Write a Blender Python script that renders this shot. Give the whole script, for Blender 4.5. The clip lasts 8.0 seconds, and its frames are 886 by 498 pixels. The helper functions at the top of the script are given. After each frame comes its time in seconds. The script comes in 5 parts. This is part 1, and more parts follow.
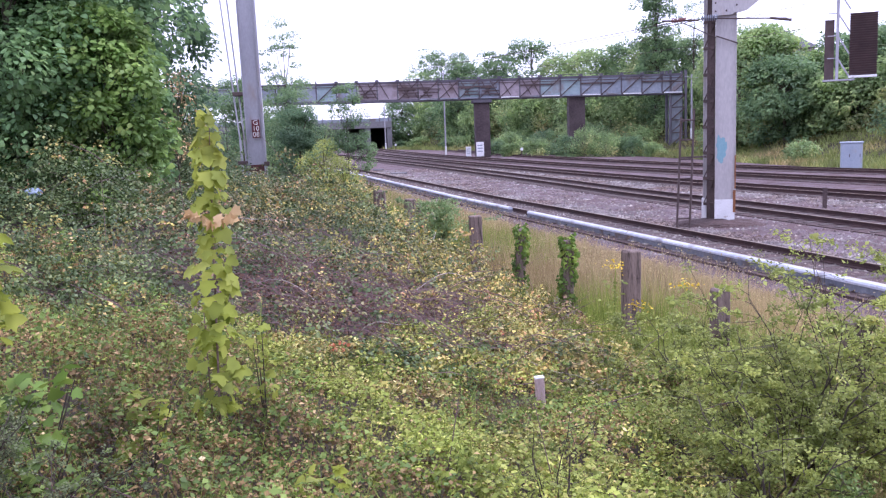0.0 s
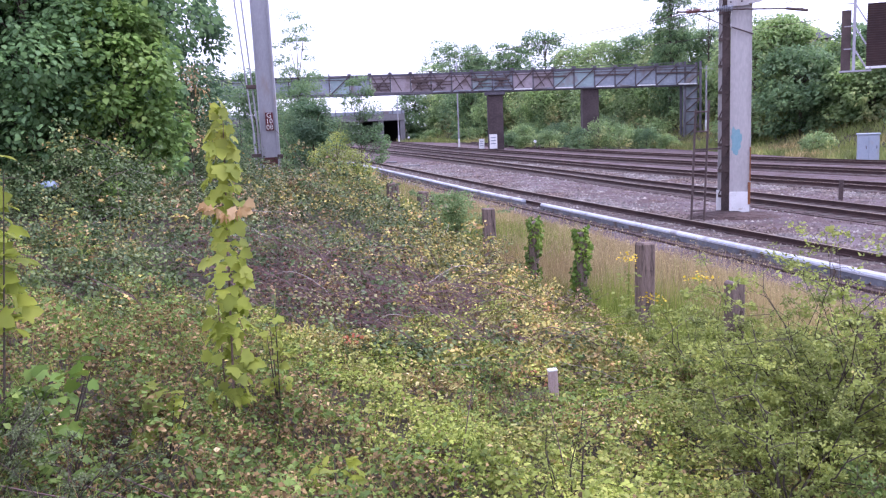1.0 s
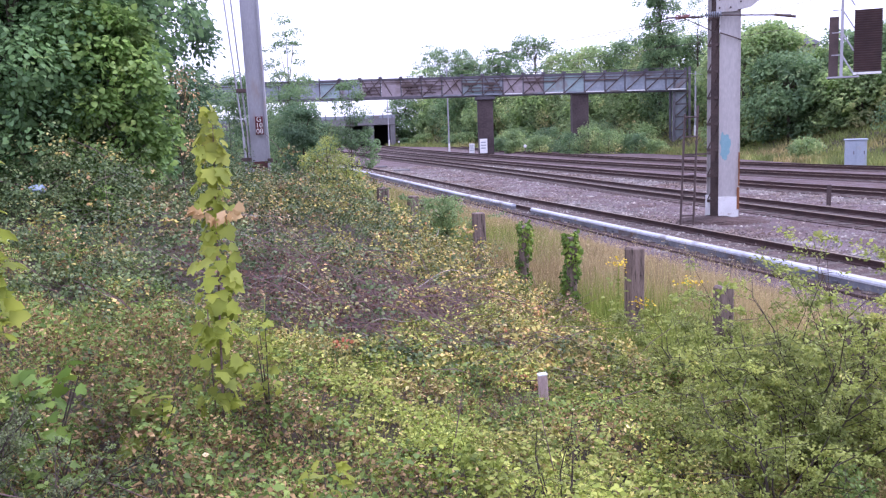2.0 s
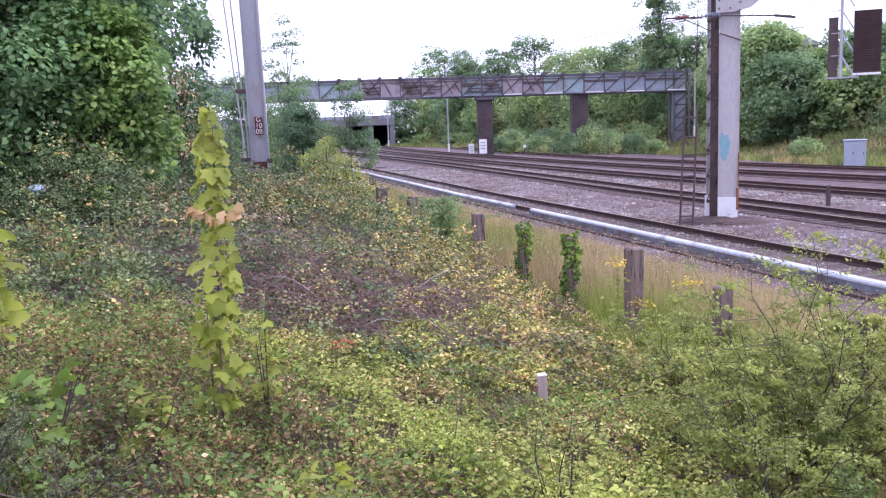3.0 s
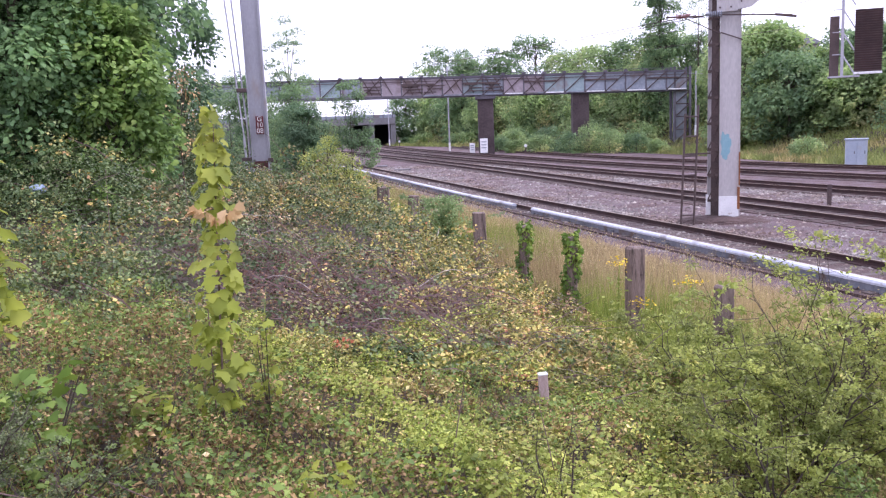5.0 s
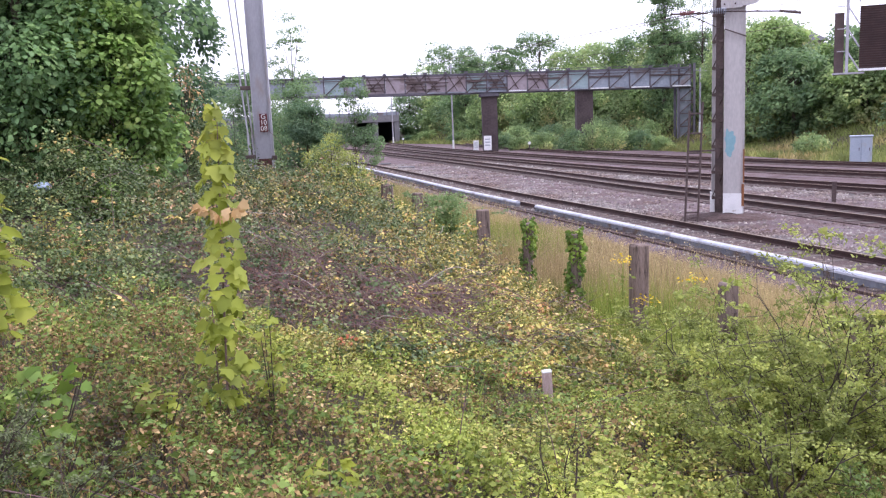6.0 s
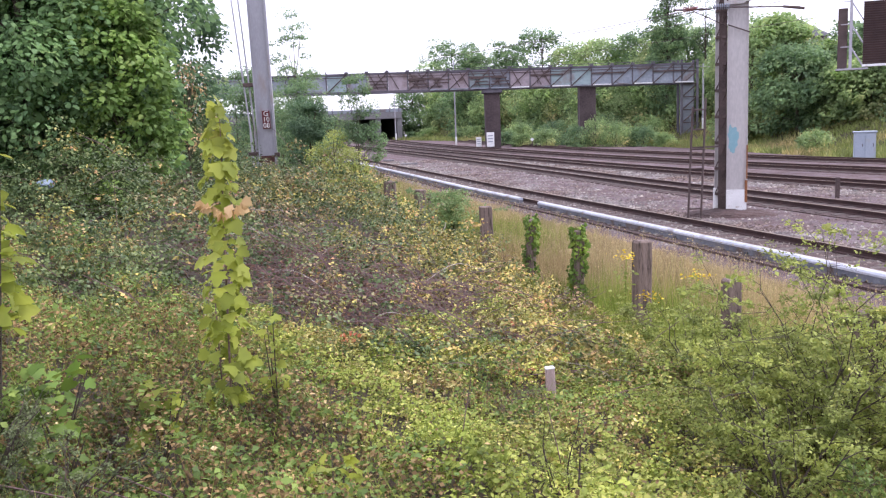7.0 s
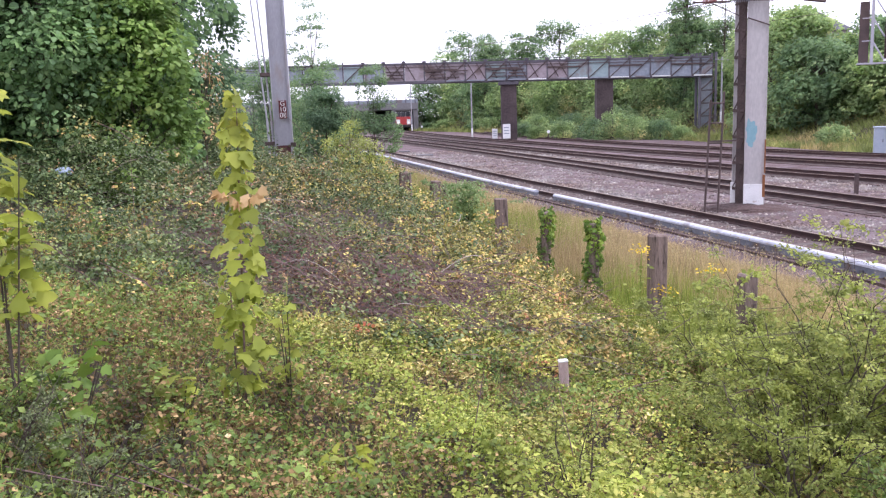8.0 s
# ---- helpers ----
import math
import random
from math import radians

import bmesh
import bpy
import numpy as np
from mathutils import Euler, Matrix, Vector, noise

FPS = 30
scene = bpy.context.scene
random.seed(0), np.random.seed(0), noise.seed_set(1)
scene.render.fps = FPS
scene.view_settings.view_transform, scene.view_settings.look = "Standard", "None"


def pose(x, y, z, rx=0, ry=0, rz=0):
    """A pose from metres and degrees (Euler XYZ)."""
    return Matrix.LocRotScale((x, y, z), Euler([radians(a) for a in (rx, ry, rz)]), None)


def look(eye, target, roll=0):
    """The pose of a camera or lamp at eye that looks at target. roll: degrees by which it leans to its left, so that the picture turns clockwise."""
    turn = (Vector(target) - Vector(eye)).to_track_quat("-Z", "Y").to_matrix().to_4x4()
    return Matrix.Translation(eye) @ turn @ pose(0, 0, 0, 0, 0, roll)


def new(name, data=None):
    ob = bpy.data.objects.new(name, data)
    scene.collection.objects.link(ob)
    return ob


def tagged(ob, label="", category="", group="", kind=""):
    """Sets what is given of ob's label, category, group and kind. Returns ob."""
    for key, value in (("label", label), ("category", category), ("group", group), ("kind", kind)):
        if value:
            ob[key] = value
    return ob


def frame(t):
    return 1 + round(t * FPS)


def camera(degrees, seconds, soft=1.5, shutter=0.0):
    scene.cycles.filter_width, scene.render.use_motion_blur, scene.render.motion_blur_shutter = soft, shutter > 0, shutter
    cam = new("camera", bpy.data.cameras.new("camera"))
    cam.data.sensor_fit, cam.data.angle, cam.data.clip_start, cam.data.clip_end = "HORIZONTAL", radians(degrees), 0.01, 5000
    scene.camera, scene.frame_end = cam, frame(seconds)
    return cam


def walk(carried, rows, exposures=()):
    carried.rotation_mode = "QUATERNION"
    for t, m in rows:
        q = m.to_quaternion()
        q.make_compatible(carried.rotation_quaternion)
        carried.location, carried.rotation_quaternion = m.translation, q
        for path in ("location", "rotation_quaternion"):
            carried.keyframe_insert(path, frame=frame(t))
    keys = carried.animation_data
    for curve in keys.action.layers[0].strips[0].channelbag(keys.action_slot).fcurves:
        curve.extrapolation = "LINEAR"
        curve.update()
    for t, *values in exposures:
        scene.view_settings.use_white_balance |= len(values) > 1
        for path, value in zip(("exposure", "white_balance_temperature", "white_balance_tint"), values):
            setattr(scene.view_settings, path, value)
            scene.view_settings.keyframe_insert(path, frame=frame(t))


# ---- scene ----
cam = camera(55.19, 8.0, soft=1.25)
EYE = (0.0, 0.0, 3.0)
# seconds, yaw, pitch, roll of the hand-held camera, which stays on its spot
TURNS = [
    (0.0, -0.173, -7.727, 2.10), (0.3, -0.14, -7.73, 2.10), (0.4, -0.04, -7.77, 2.12), (0.5, 0.049, -7.904, 2.14),
    (0.6, 0.03, -7.90, 2.15), (0.7, 0.17, -7.94, 2.17), (0.8, 0.44, -8.10, 2.20), (0.9, 0.57, -8.15, 2.22),
    (1.0, 0.706, -8.199, 2.23), (1.1, 0.74, -8.29, 2.22), (1.2, 0.47, -8.14, 2.20), (1.3, 0.40, -8.08, 2.18),
    (1.5, 0.348, -7.952, 2.16), (1.6, 0.27, -7.96, 2.14), (1.7, 0.16, -7.95, 2.12), (2.2, 0.04, -7.92, 2.07),
    (2.8, 0.0, -7.90, 2.04), (3.0, 0.02, -7.902, 2.04), (3.5, 0.0, -7.90, 2.06), (4.5, 0.0, -7.90, 2.06),
    (5.0, 0.08, -7.95, 2.08), (5.8, 0.32, -8.08, 2.14), (6.0, 0.33, -8.113, 2.15), (6.5, 0.445, -8.251, 2.21),
    (7.0, 0.509, -8.331, 2.26), (7.5, 0.565, -8.361, 2.27), (7.6, 0.55, -8.36, 2.26), (7.7, 1.42, -8.87, 1.80),
    (7.8, 1.44, -8.90, 1.78), (7.9, 1.60, -8.87, 1.76), (8.0, 1.589, -8.868, 1.76),
]
walk(cam, [(t, pose(*EYE, 90 + p, r, y)) for t, y, p, r in TURNS], exposures=[(0.0, 0.74, 5450, 31), (1.5, 0.78, 5430, 31.5), (3.5, 0.78, 5550, 30), (4.5, 0.78, 5700, 29), (6.0, 0.79, 5900, 23), (6.5, 0.79, 5960, 21), (7.6, 0.77, 6000, 21), (8.0, 0.85, 5970, 21.5)])

# ---- light: a bright overcast sky ----
world = bpy.data.worlds.new("sky")
scene.world = world
world.use_nodes = True
_n = world.node_tree.nodes
_bg = _n["Background"]
_sky = _n.new("ShaderNodeTexSky")
_sky.sky_type = "NISHITA"
_sky.sun_disc = False
_sky.sun_elevation, _sky.sun_rotation = radians(55), radians(275)
_sky.air_density, _sky.dust_density, _sky.ozone_density = 1.0, 1.5, 1.0
_cloud = _n.new("ShaderNodeMixRGB")  # a closed layer of thin white cloud before the blue
_cloud.inputs[0].default_value = 0.85
_cloud.inputs[2].default_value = (10.0, 9.9, 10.6, 1)
world.node_tree.links.new(_sky.outputs[0], _cloud.inputs[1])
world.node_tree.links.new(_cloud.outputs[0], _bg.inputs[0])
_bg.inputs[1].default_value = 0.12
sun = new("sun", bpy.data.lights.new("sun", "SUN"))
sun.data.energy, sun.data.angle, sun.data.color = 1.5, radians(16), (1.0, 0.96, 0.9)
sun.matrix_world = look((30, 3, 44), (0, 0, 0))

# ---- materials ----


def mat_base(name, rough=0.8, metal=0.0):
    m = bpy.data.materials.new(name)
    m.use_nodes = True
    n = m.node_tree.nodes
    b = n["Principled BSDF"]
    b.inputs["Roughness"].default_value = rough
    b.inputs["Metallic"].default_value = metal
    return m, n, m.node_tree.links, b


def ramp(n, stops, mode="LINEAR"):
    r = n.new("ShaderNodeValToRGB")
    r.color_ramp.interpolation = mode
    e = r.color_ramp.elements
    while len(e) < len(stops):
        e.new(0.5)
    for i, (p, c) in enumerate(stops):
        e[i].position, e[i].color = p, (*c, 1)
    return r


def surface(name, dark, light, scale=3.0, fine=40.0, rough=0.85, metal=0.0, bump=0.3, dist=0.01, stretch=(1, 1, 1), stain=None, stain_at=0.62):
    """Two scales of noise between two colours, optional stains, fine relief."""
    m, n, l, b = mat_base(name, rough, metal)
    tc = n.new("ShaderNodeTexCoord")
    mp = n.new("ShaderNodeMapping")
    mp.inputs["Scale"].default_value = stretch
    l.new(tc.outputs["Object"], mp.inputs[0])
    big, small = n.new("ShaderNodeTexNoise"), n.new("ShaderNodeTexNoise")
    big.inputs["Scale"].default_value, small.inputs["Scale"].default_value = scale, fine
    big.inputs["Detail"].default_value, small.inputs["Detail"].default_value = 5, 4
    l.new(mp.outputs[0], big.inputs[0]), l.new(mp.outputs[0], small.inputs[0])
    mid = n.new("ShaderNodeMath")
    mid.operation = "MULTIPLY_ADD"
    mid.inputs[1].default_value = 0.5
    l.new(small.outputs[0], mid.inputs[0])
    half = n.new("ShaderNodeMath")
    half.operation = "MULTIPLY"
    half.inputs[1].default_value = 0.5
    l.new(big.outputs[0], half.inputs[0]), l.new(half.outputs[0], mid.inputs[2])
    r = ramp(n, [(0.33, dark), (0.67, light)])
    l.new(mid.outputs[0], r.inputs[0])
    out = r.outputs[0]
    if stain:
        sn = n.new("ShaderNodeTexNoise")
        sn.inputs["Scale"].default_value, sn.inputs["Detail"].default_value = scale * 2.3, 6
        sm = n.new("ShaderNodeMapping")
        sm.inputs["Location"].default_value = (7, 3, 1)
        l.new(mp.outputs[0], sm.inputs[0]), l.new(sm.outputs[0], sn.inputs[0])
        sr = ramp(n, [(stain_at - 0.06, (0, 0, 0)), (stain_at + 0.06, (1, 1, 1))])
        l.new(sn.outputs[0], sr.inputs[0])
        mx = n.new("ShaderNodeMixRGB")
        l.new(sr.outputs[0], mx.inputs[0]), l.new(out, mx.inputs[1])
        mx.inputs[2].default_value = (*stain, 1)
        out = mx.outputs[0]
    l.new(out, b.inputs["Base Color"])
    if bump:
        bp = n.new("ShaderNodeBump")
        bp.inputs["Strength"].default_value, bp.inputs["Distance"].default_value = bump, dist
        l.new(small.outputs[0], bp.inputs["Height"]), l.new(bp.outputs[0], b.inputs["Normal"])
    return m


def leafy(name, stops, patch=None, patch_scale=0.6, patch_at=0.55, through_light=0.3, rough=0.5, mottle=2.5, gloss=0.22, drift=2.2, alike=0.5):
    """Leaf colour by leaf, with drifts of a second set of colours where the plants wither."""
    m, n, l, b = mat_base(name, rough)
    b.inputs["Specular IOR Level"].default_value = gloss
    g = n.new("ShaderNodeNewGeometry")
    tc0, n0, stretch = n.new("ShaderNodeTexCoord"), n.new("ShaderNodeTexNoise"), n.new("ShaderNodeMapRange")
    n0.inputs["Scale"].default_value, n0.inputs["Detail"].default_value = drift, 3
    l.new(tc0.outputs["Object"], n0.inputs[0])
    stretch.inputs["From Min"].default_value, stretch.inputs["From Max"].default_value, stretch.inputs["To Max"].default_value = 0.33, 0.68, alike
    l.new(n0.outputs[0], stretch.inputs["Value"])
    pick = n.new("ShaderNodeMath")
    pick.operation = "MULTIPLY_ADD"
    pick.inputs[1].default_value = 1 - alike
    l.new(g.outputs["Random Per Island"], pick.inputs[0]), l.new(stretch.outputs["Result"], pick.inputs[2])
    r = ramp(n, stops)
    l.new(pick.outputs[0], r.inputs[0])
    col = r.outputs[0]
    if patch:
        tc, ns = n.new("ShaderNodeTexCoord"), n.new("ShaderNodeTexNoise")
        ns.inputs["Scale"].default_value, ns.inputs["Detail"].default_value = patch_scale, 4
        l.new(tc.outputs["Object"], ns.inputs[0])
        pr = ramp(n, [(patch_at - 0.07, (0, 0, 0)), (patch_at + 0.07, (1, 1, 1))])
        l.new(ns.outputs[0], pr.inputs[0])
        r2 = ramp(n, patch)
        l.new(g.outputs["Random Per Island"], r2.inputs[0])
        mx = n.new("ShaderNodeMixRGB")
        l.new(pr.outputs[0], mx.inputs[0]), l.new(col, mx.inputs[1]), l.new(r2.outputs[0], mx.inputs[2])
        col = mx.outputs[0]
    tc2, n2 = n.new("ShaderNodeTexCoord"), n.new("ShaderNodeTexNoise")
    n2.inputs["Scale"].default_value, n2.inputs["Detail"].default_value = mottle, 3
    l.new(tc2.outputs["Object"], n2.inputs[0])
    mr = ramp(n, [(0.35, (0.8, 0.79, 0.74)), (0.65, (1.5, 1.45, 1.2))])
    l.new(n2.outputs[0], mr.inputs[0])
    mm = n.new("ShaderNodeMixRGB")
    mm.blend_type = "MULTIPLY"
    mm.inputs[0].default_value = 1.0
    l.new(col, mm.inputs[1]), l.new(mr.outputs[0], mm.inputs[2])
    col = mm.outputs[0]
    l.new(col, b.inputs["Base Color"])
    tr, ms = n.new("ShaderNodeBsdfTranslucent"), n.new("ShaderNodeMixShader")
    l.new(col, tr.inputs[0])
    ms.inputs[0].default_value = through_light
    l.new(b.outputs[0], ms.inputs[1]), l.new(tr.outputs[0], ms.inputs[2])
    l.new(ms.outputs[0], n["Material Output"].inputs[0])
    return m


M_SOIL = surface("soil", (0.024, 0.018, 0.013), (0.08, 0.058, 0.038), 0.9, 14, 0.95, 0, 0.6, 0.03)
M_BALLAST = surface("ballast", (0.068, 0.047, 0.051), (0.192, 0.142, 0.152), 0.45, 22, 0.95, 0, 0.9, 0.04, stain=(0.095, 0.058, 0.056), stain_at=0.5)
M_BED = surface("oily_ballast", (0.035, 0.022, 0.02), (0.115, 0.074, 0.067), 1.2, 20, 0.95, 0, 0.9, 0.04)
M_RAIL = surface("rusty_rail_steel", (0.022, 0.011, 0.011), (0.075, 0.038, 0.034), 1.5, 30, 0.85, 0.0)
M_HEAD = surface("worn_rail_head", (0.14, 0.095, 0.065), (0.33, 0.245, 0.17), 0.8, 20, 0.45, 0.3)
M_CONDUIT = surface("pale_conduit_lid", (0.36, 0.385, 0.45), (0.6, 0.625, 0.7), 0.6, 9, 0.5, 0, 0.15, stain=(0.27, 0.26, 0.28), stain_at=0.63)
# darker than the lid: shade on the upright side put into its colour
M_CONDUIT_SHADE = surface("shaded_conduit_side", (0.1, 0.11, 0.14), (0.22, 0.235, 0.28), 0.7, 12, 0.7, 0, 0.3, stain=(0.12, 0.085, 0.07), stain_at=0.6)
M_SLEEPER = surface("sleeper", (0.055, 0.042, 0.038), (0.12, 0.095, 0.085), 2, 25, 0.9)
M_TROUGH = surface("weathered_concrete", (0.05, 0.05, 0.058), (0.11, 0.11, 0.125), 1.2, 30, 0.9, stain=(0.04, 0.04, 0.042))
M_GALV = surface("aluminium_painted_steel", (0.33, 0.325, 0.36), (0.43, 0.42, 0.46), 0.8, 25, 0.6, 0.1, 0.1, 0.004, (1, 1, 0.35), stain=(0.33, 0.28, 0.26), stain_at=0.66)
M_MAST = surface("weathered_cream_steel", (0.38, 0.36, 0.36), (0.54, 0.51, 0.5), 0.7, 22, 0.6, 0, 0.15, 0.004, (1, 1, 0.3), stain=(0.36, 0.25, 0.2), stain_at=0.68)
M_DARKSTEEL = surface("rusted_dark_steel", (0.05, 0.035, 0.035), (0.14, 0.1, 0.09), 2, 30, 0.8, 0.2)
M_RUST = surface("rust_streak", (0.16, 0.06, 0.025), (0.32, 0.14, 0.06), 4, 30, 0.9)
M_WHITEPAINT = surface("white_paint", (0.66, 0.66, 0.66), (0.85, 0.85, 0.85), 3, 30, 0.6, 0, 0.1, stain=(0.45, 0.4, 0.36), stain_at=0.68)
M_CYAN = surface("cyan_spray_paint", (0.17, 0.34, 0.4), (0.26, 0.44, 0.49), 4, 30, 0.6)
M_RED = surface("dark_red_enamel", (0.09, 0.012, 0.015), (0.14, 0.02, 0.025), 4, 30, 0.5, 0, 0.05)
M_REDOX = surface("red_oxide_band", (0.07, 0.025, 0.024), (0.13, 0.048, 0.044), 4, 30, 0.8)
M_WOOD = surface("weathered_timber", (0.085, 0.06, 0.05), (0.27, 0.2, 0.172), 3, 30, 0.9, 0, 0.6, 0.01, (6, 6, 0.6), stain=(0.05, 0.037, 0.028), stain_at=0.62)
M_BARK = surface("bark", (0.035, 0.028, 0.02), (0.12, 0.095, 0.07), 3, 25, 0.95, 0, 0.8, 0.02, (3, 3, 0.6))
M_TWIG = surface("grey_brown_twigs", (0.025, 0.018, 0.014), (0.085, 0.062, 0.046), 3, 25, 0.9)
M_CANE = surface("dead_canes", (0.06, 0.033, 0.032), (0.3, 0.195, 0.185), 9, 60, 0.85)
M_PALECANE = surface("bleached_canes", (0.3, 0.25, 0.22), (0.55, 0.48, 0.43), 2, 20, 0.85)
M_STRAW = leafy("straw_grass", [(0, (0.24, 0.18, 0.105)), (0.5, (0.41, 0.325, 0.195)), (0.85, (0.54, 0.455, 0.285)), (1, (0.36, 0.35, 0.14))], through_light=0.3, mottle=0.6)
M_GRASS = leafy("green_grass", [(0, (0.091, 0.143, 0.026)), (0.5, (0.221, 0.286, 0.065)), (0.85, (0.351, 0.377, 0.104)), (1, (0.455, 0.377, 0.169))])
M_BRAMBLE = leafy("bramble_leaves",
                  [(0, (0.032, 0.055, 0.025)), (0.3, (0.07, 0.11, 0.047)), (0.65, (0.138, 0.187, 0.084)), (0.88, (0.245, 0.285, 0.13)), (0.94, (0.46, 0.42, 0.17)), (0.97, (0.55, 0.42, 0.25)), (1, (0.3, 0.1, 0.07))],
                  [(0, (0.05, 0.042, 0.028)), (0.35, (0.15, 0.13, 0.065)), (0.6, (0.28, 0.21, 0.115)), (0.8, (0.46, 0.32, 0.19)), (0.92, (0.32, 0.12, 0.085)), (1, (0.72, 0.58, 0.4))], 0.55, 0.61, through_light=0.2, rough=0.36)
M_COVER = leafy("creeping_ground_leaves",
                [(0, (0.075, 0.105, 0.022)), (0.3, (0.205, 0.262, 0.052)), (0.65, (0.355, 0.405, 0.095)), (0.84, (0.53, 0.53, 0.17)), (0.93, (0.82, 0.69, 0.22)), (0.965, (0.88, 0.78, 0.5)), (1, (0.44, 0.22, 0.1))],
                [(0, (0.085, 0.06, 0.03)), (0.35, (0.24, 0.16, 0.075)), (0.6, (0.45, 0.3, 0.15)), (0.8, (0.27, 0.29, 0.07)), (1, (0.82, 0.69, 0.42))], 0.7, 0.58, through_light=0.25, rough=0.55, mottle=3.5, alike=0.42)
M_LITTER = leafy("withered_leaf_litter", [(0, (0.055, 0.04, 0.024)), (0.4, (0.18, 0.12, 0.064)), (0.7, (0.34, 0.235, 0.125)), (0.9, (0.55, 0.41, 0.235)), (1, (0.85, 0.75, 0.54))], through_light=0.1, rough=0.8, drift=3)
M_DEADLEAF = leafy("dead_bramble_leaves", [(0, (0.05, 0.028, 0.024)), (0.45, (0.14, 0.075, 0.06)), (0.8, (0.26, 0.16, 0.12)), (1, (0.5, 0.38, 0.28))], through_light=0.1, rough=0.8)
M_SAPLING = leafy("yellow_green_sycamore_leaves", [(0, (0.2, 0.25, 0.045)), (0.5, (0.31, 0.36, 0.07)), (0.85, (0.42, 0.45, 0.1)), (1, (0.56, 0.53, 0.18))], through_light=0.5, mottle=4)
M_SYC = leafy("sycamore_leaves", [(0, (0.095, 0.175, 0.095)), (0.45, (0.165, 0.28, 0.135)), (0.8, (0.24, 0.375, 0.17)), (1, (0.35, 0.47, 0.21))], through_light=0.45, mottle=0.9)
M_BEHIND = leafy("blue_green_leaves", [(0, (0.065, 0.125, 0.08)), (0.5, (0.12, 0.205, 0.12)), (0.85, (0.18, 0.27, 0.15)), (1, (0.27, 0.34, 0.18))], through_light=0.4, mottle=0.6)
# bluish cast of the next two: distance haze put into the leaf colours
M_DEEP = leafy("hazed_deep_green_leaves", [(0, (0.085, 0.15, 0.09)), (0.5, (0.17, 0.27, 0.145)), (0.85, (0.26, 0.36, 0.185)), (1, (0.36, 0.42, 0.21))], through_light=0.45, mottle=0.5, drift=0.7)
M_SCRUB = leafy("hazed_scrub_leaves", [(0, (0.13, 0.215, 0.105)), (0.5, (0.27, 0.38, 0.175)), (0.85, (0.4, 0.5, 0.24)), (1, (0.56, 0.57, 0.27))], [(0, (0.25, 0.26, 0.14)), (0.6, (0.42, 0.41, 0.22)), (1, (0.6, 0.5, 0.31))], 0.12, 0.58, 0.48, mottle=0.35, drift=0.6)
M_AUTUMN = leafy("yellowing_bramble_leaves", [(0, (0.055, 0.05, 0.025)), (0.28, (0.16, 0.165, 0.06)), (0.5, (0.31, 0.295, 0.1)), (0.68, (0.55, 0.47, 0.15)), (0.8, (0.56, 0.35, 0.18)), (0.93, (0.32, 0.1, 0.07)), (1, (0.85, 0.68, 0.4))], [(0, (0.05, 0.03, 0.024)), (0.4, (0.17, 0.1, 0.07)), (0.7, (0.33, 0.2, 0.12)), (1, (0.55, 0.42, 0.2))], 1.1, 0.61, through_light=0.2, rough=0.45)
M_ROOF = surface("grey_slate", (0.045, 0.045, 0.052), (0.09, 0.09, 0.1), 1, 8, 0.8)
M_GREYWEED = leafy("grey_green_weed", [(0, (0.07, 0.09, 0.05)), (0.6, (0.15, 0.19, 0.1)), (1, (0.27, 0.29, 0.17))])
M_YOUNG = leafy("young_sycamore_leaves", [(0, (0.12, 0.205, 0.075)), (0.5, (0.2, 0.315, 0.1)), (0.85, (0.29, 0.41, 0.13)), (1, (0.42, 0.49, 0.18))], through_light=0.42)
M_BANKGRASS = leafy("bank_grass", [(0, (0.12, 0.16, 0.05)), (0.5, (0.22, 0.27, 0.09)), (0.85, (0.33, 0.35, 0.14)), (1, (0.5, 0.42, 0.22))], [(0, (0.2, 0.17, 0.08)), (0.6, (0.38, 0.3, 0.17)), (1, (0.55, 0.43, 0.26))], 0.1, 0.6, mottle=0.4, drift=0.5)
M_BUSH = leafy("pale_bush_leaves", [(0, (0.145, 0.19, 0.05)), (0.4, (0.265, 0.32, 0.09)), (0.8, (0.39, 0.43, 0.13)), (0.95, (0.57, 0.54, 0.18)), (1, (0.5, 0.33, 0.13))], through_light=0.38, mottle=1.6)
M_LOWGREEN = leafy("low_green_leaves", [(0, (0.06, 0.1, 0.03)), (0.5, (0.14, 0.215, 0.055)), (0.9, (0.27, 0.35, 0.1)), (1, (0.42, 0.44, 0.15))], through_light=0.3)
M_IVY = leafy("ivy_leaves", [(0, (0.0528, 0.101, 0.0216)), (0.5, (0.145, 0.239, 0.0486)), (0.85, (0.29, 0.378, 0.0756)), (1, (0.422, 0.466, 0.108))])
M_YELLOW = leafy("yellow_flowers", [(0, (0.6, 0.42, 0.03)), (1, (0.78, 0.62, 0.06))])
M_ORANGE = leafy("red_orange_leaves", [(0, (0.36, 0.1, 0.06)), (1, (0.5, 0.2, 0.12))])
M_TAN = leafy("dead_tan_leaves", [(0, (0.42, 0.28, 0.15)), (1, (0.64, 0.47, 0.29))], through_light=0.15)

# ---- mesh helpers ----


def done(bm, name, mat, smooth=False):
    me = bpy.data.meshes.new(name)
    if smooth:
        for f in bm.faces:
            f.smooth = True
    bm.to_mesh(me)
    bm.free()
    me.materials.append(mat)
    return me


def part(name, bm, mat, parent=None, label="", smooth=False):
    ob = new(name, done(bm, name, mat, smooth))
    if parent:
        ob.parent = parent
    return tagged(ob, label)


def thing(name, m, label, category, group="", kind=""):
    ob = new(name)
    ob.matrix_basis = m
    ob.empty_display_size = 0.2
    return tagged(ob, label, category, group, kind)


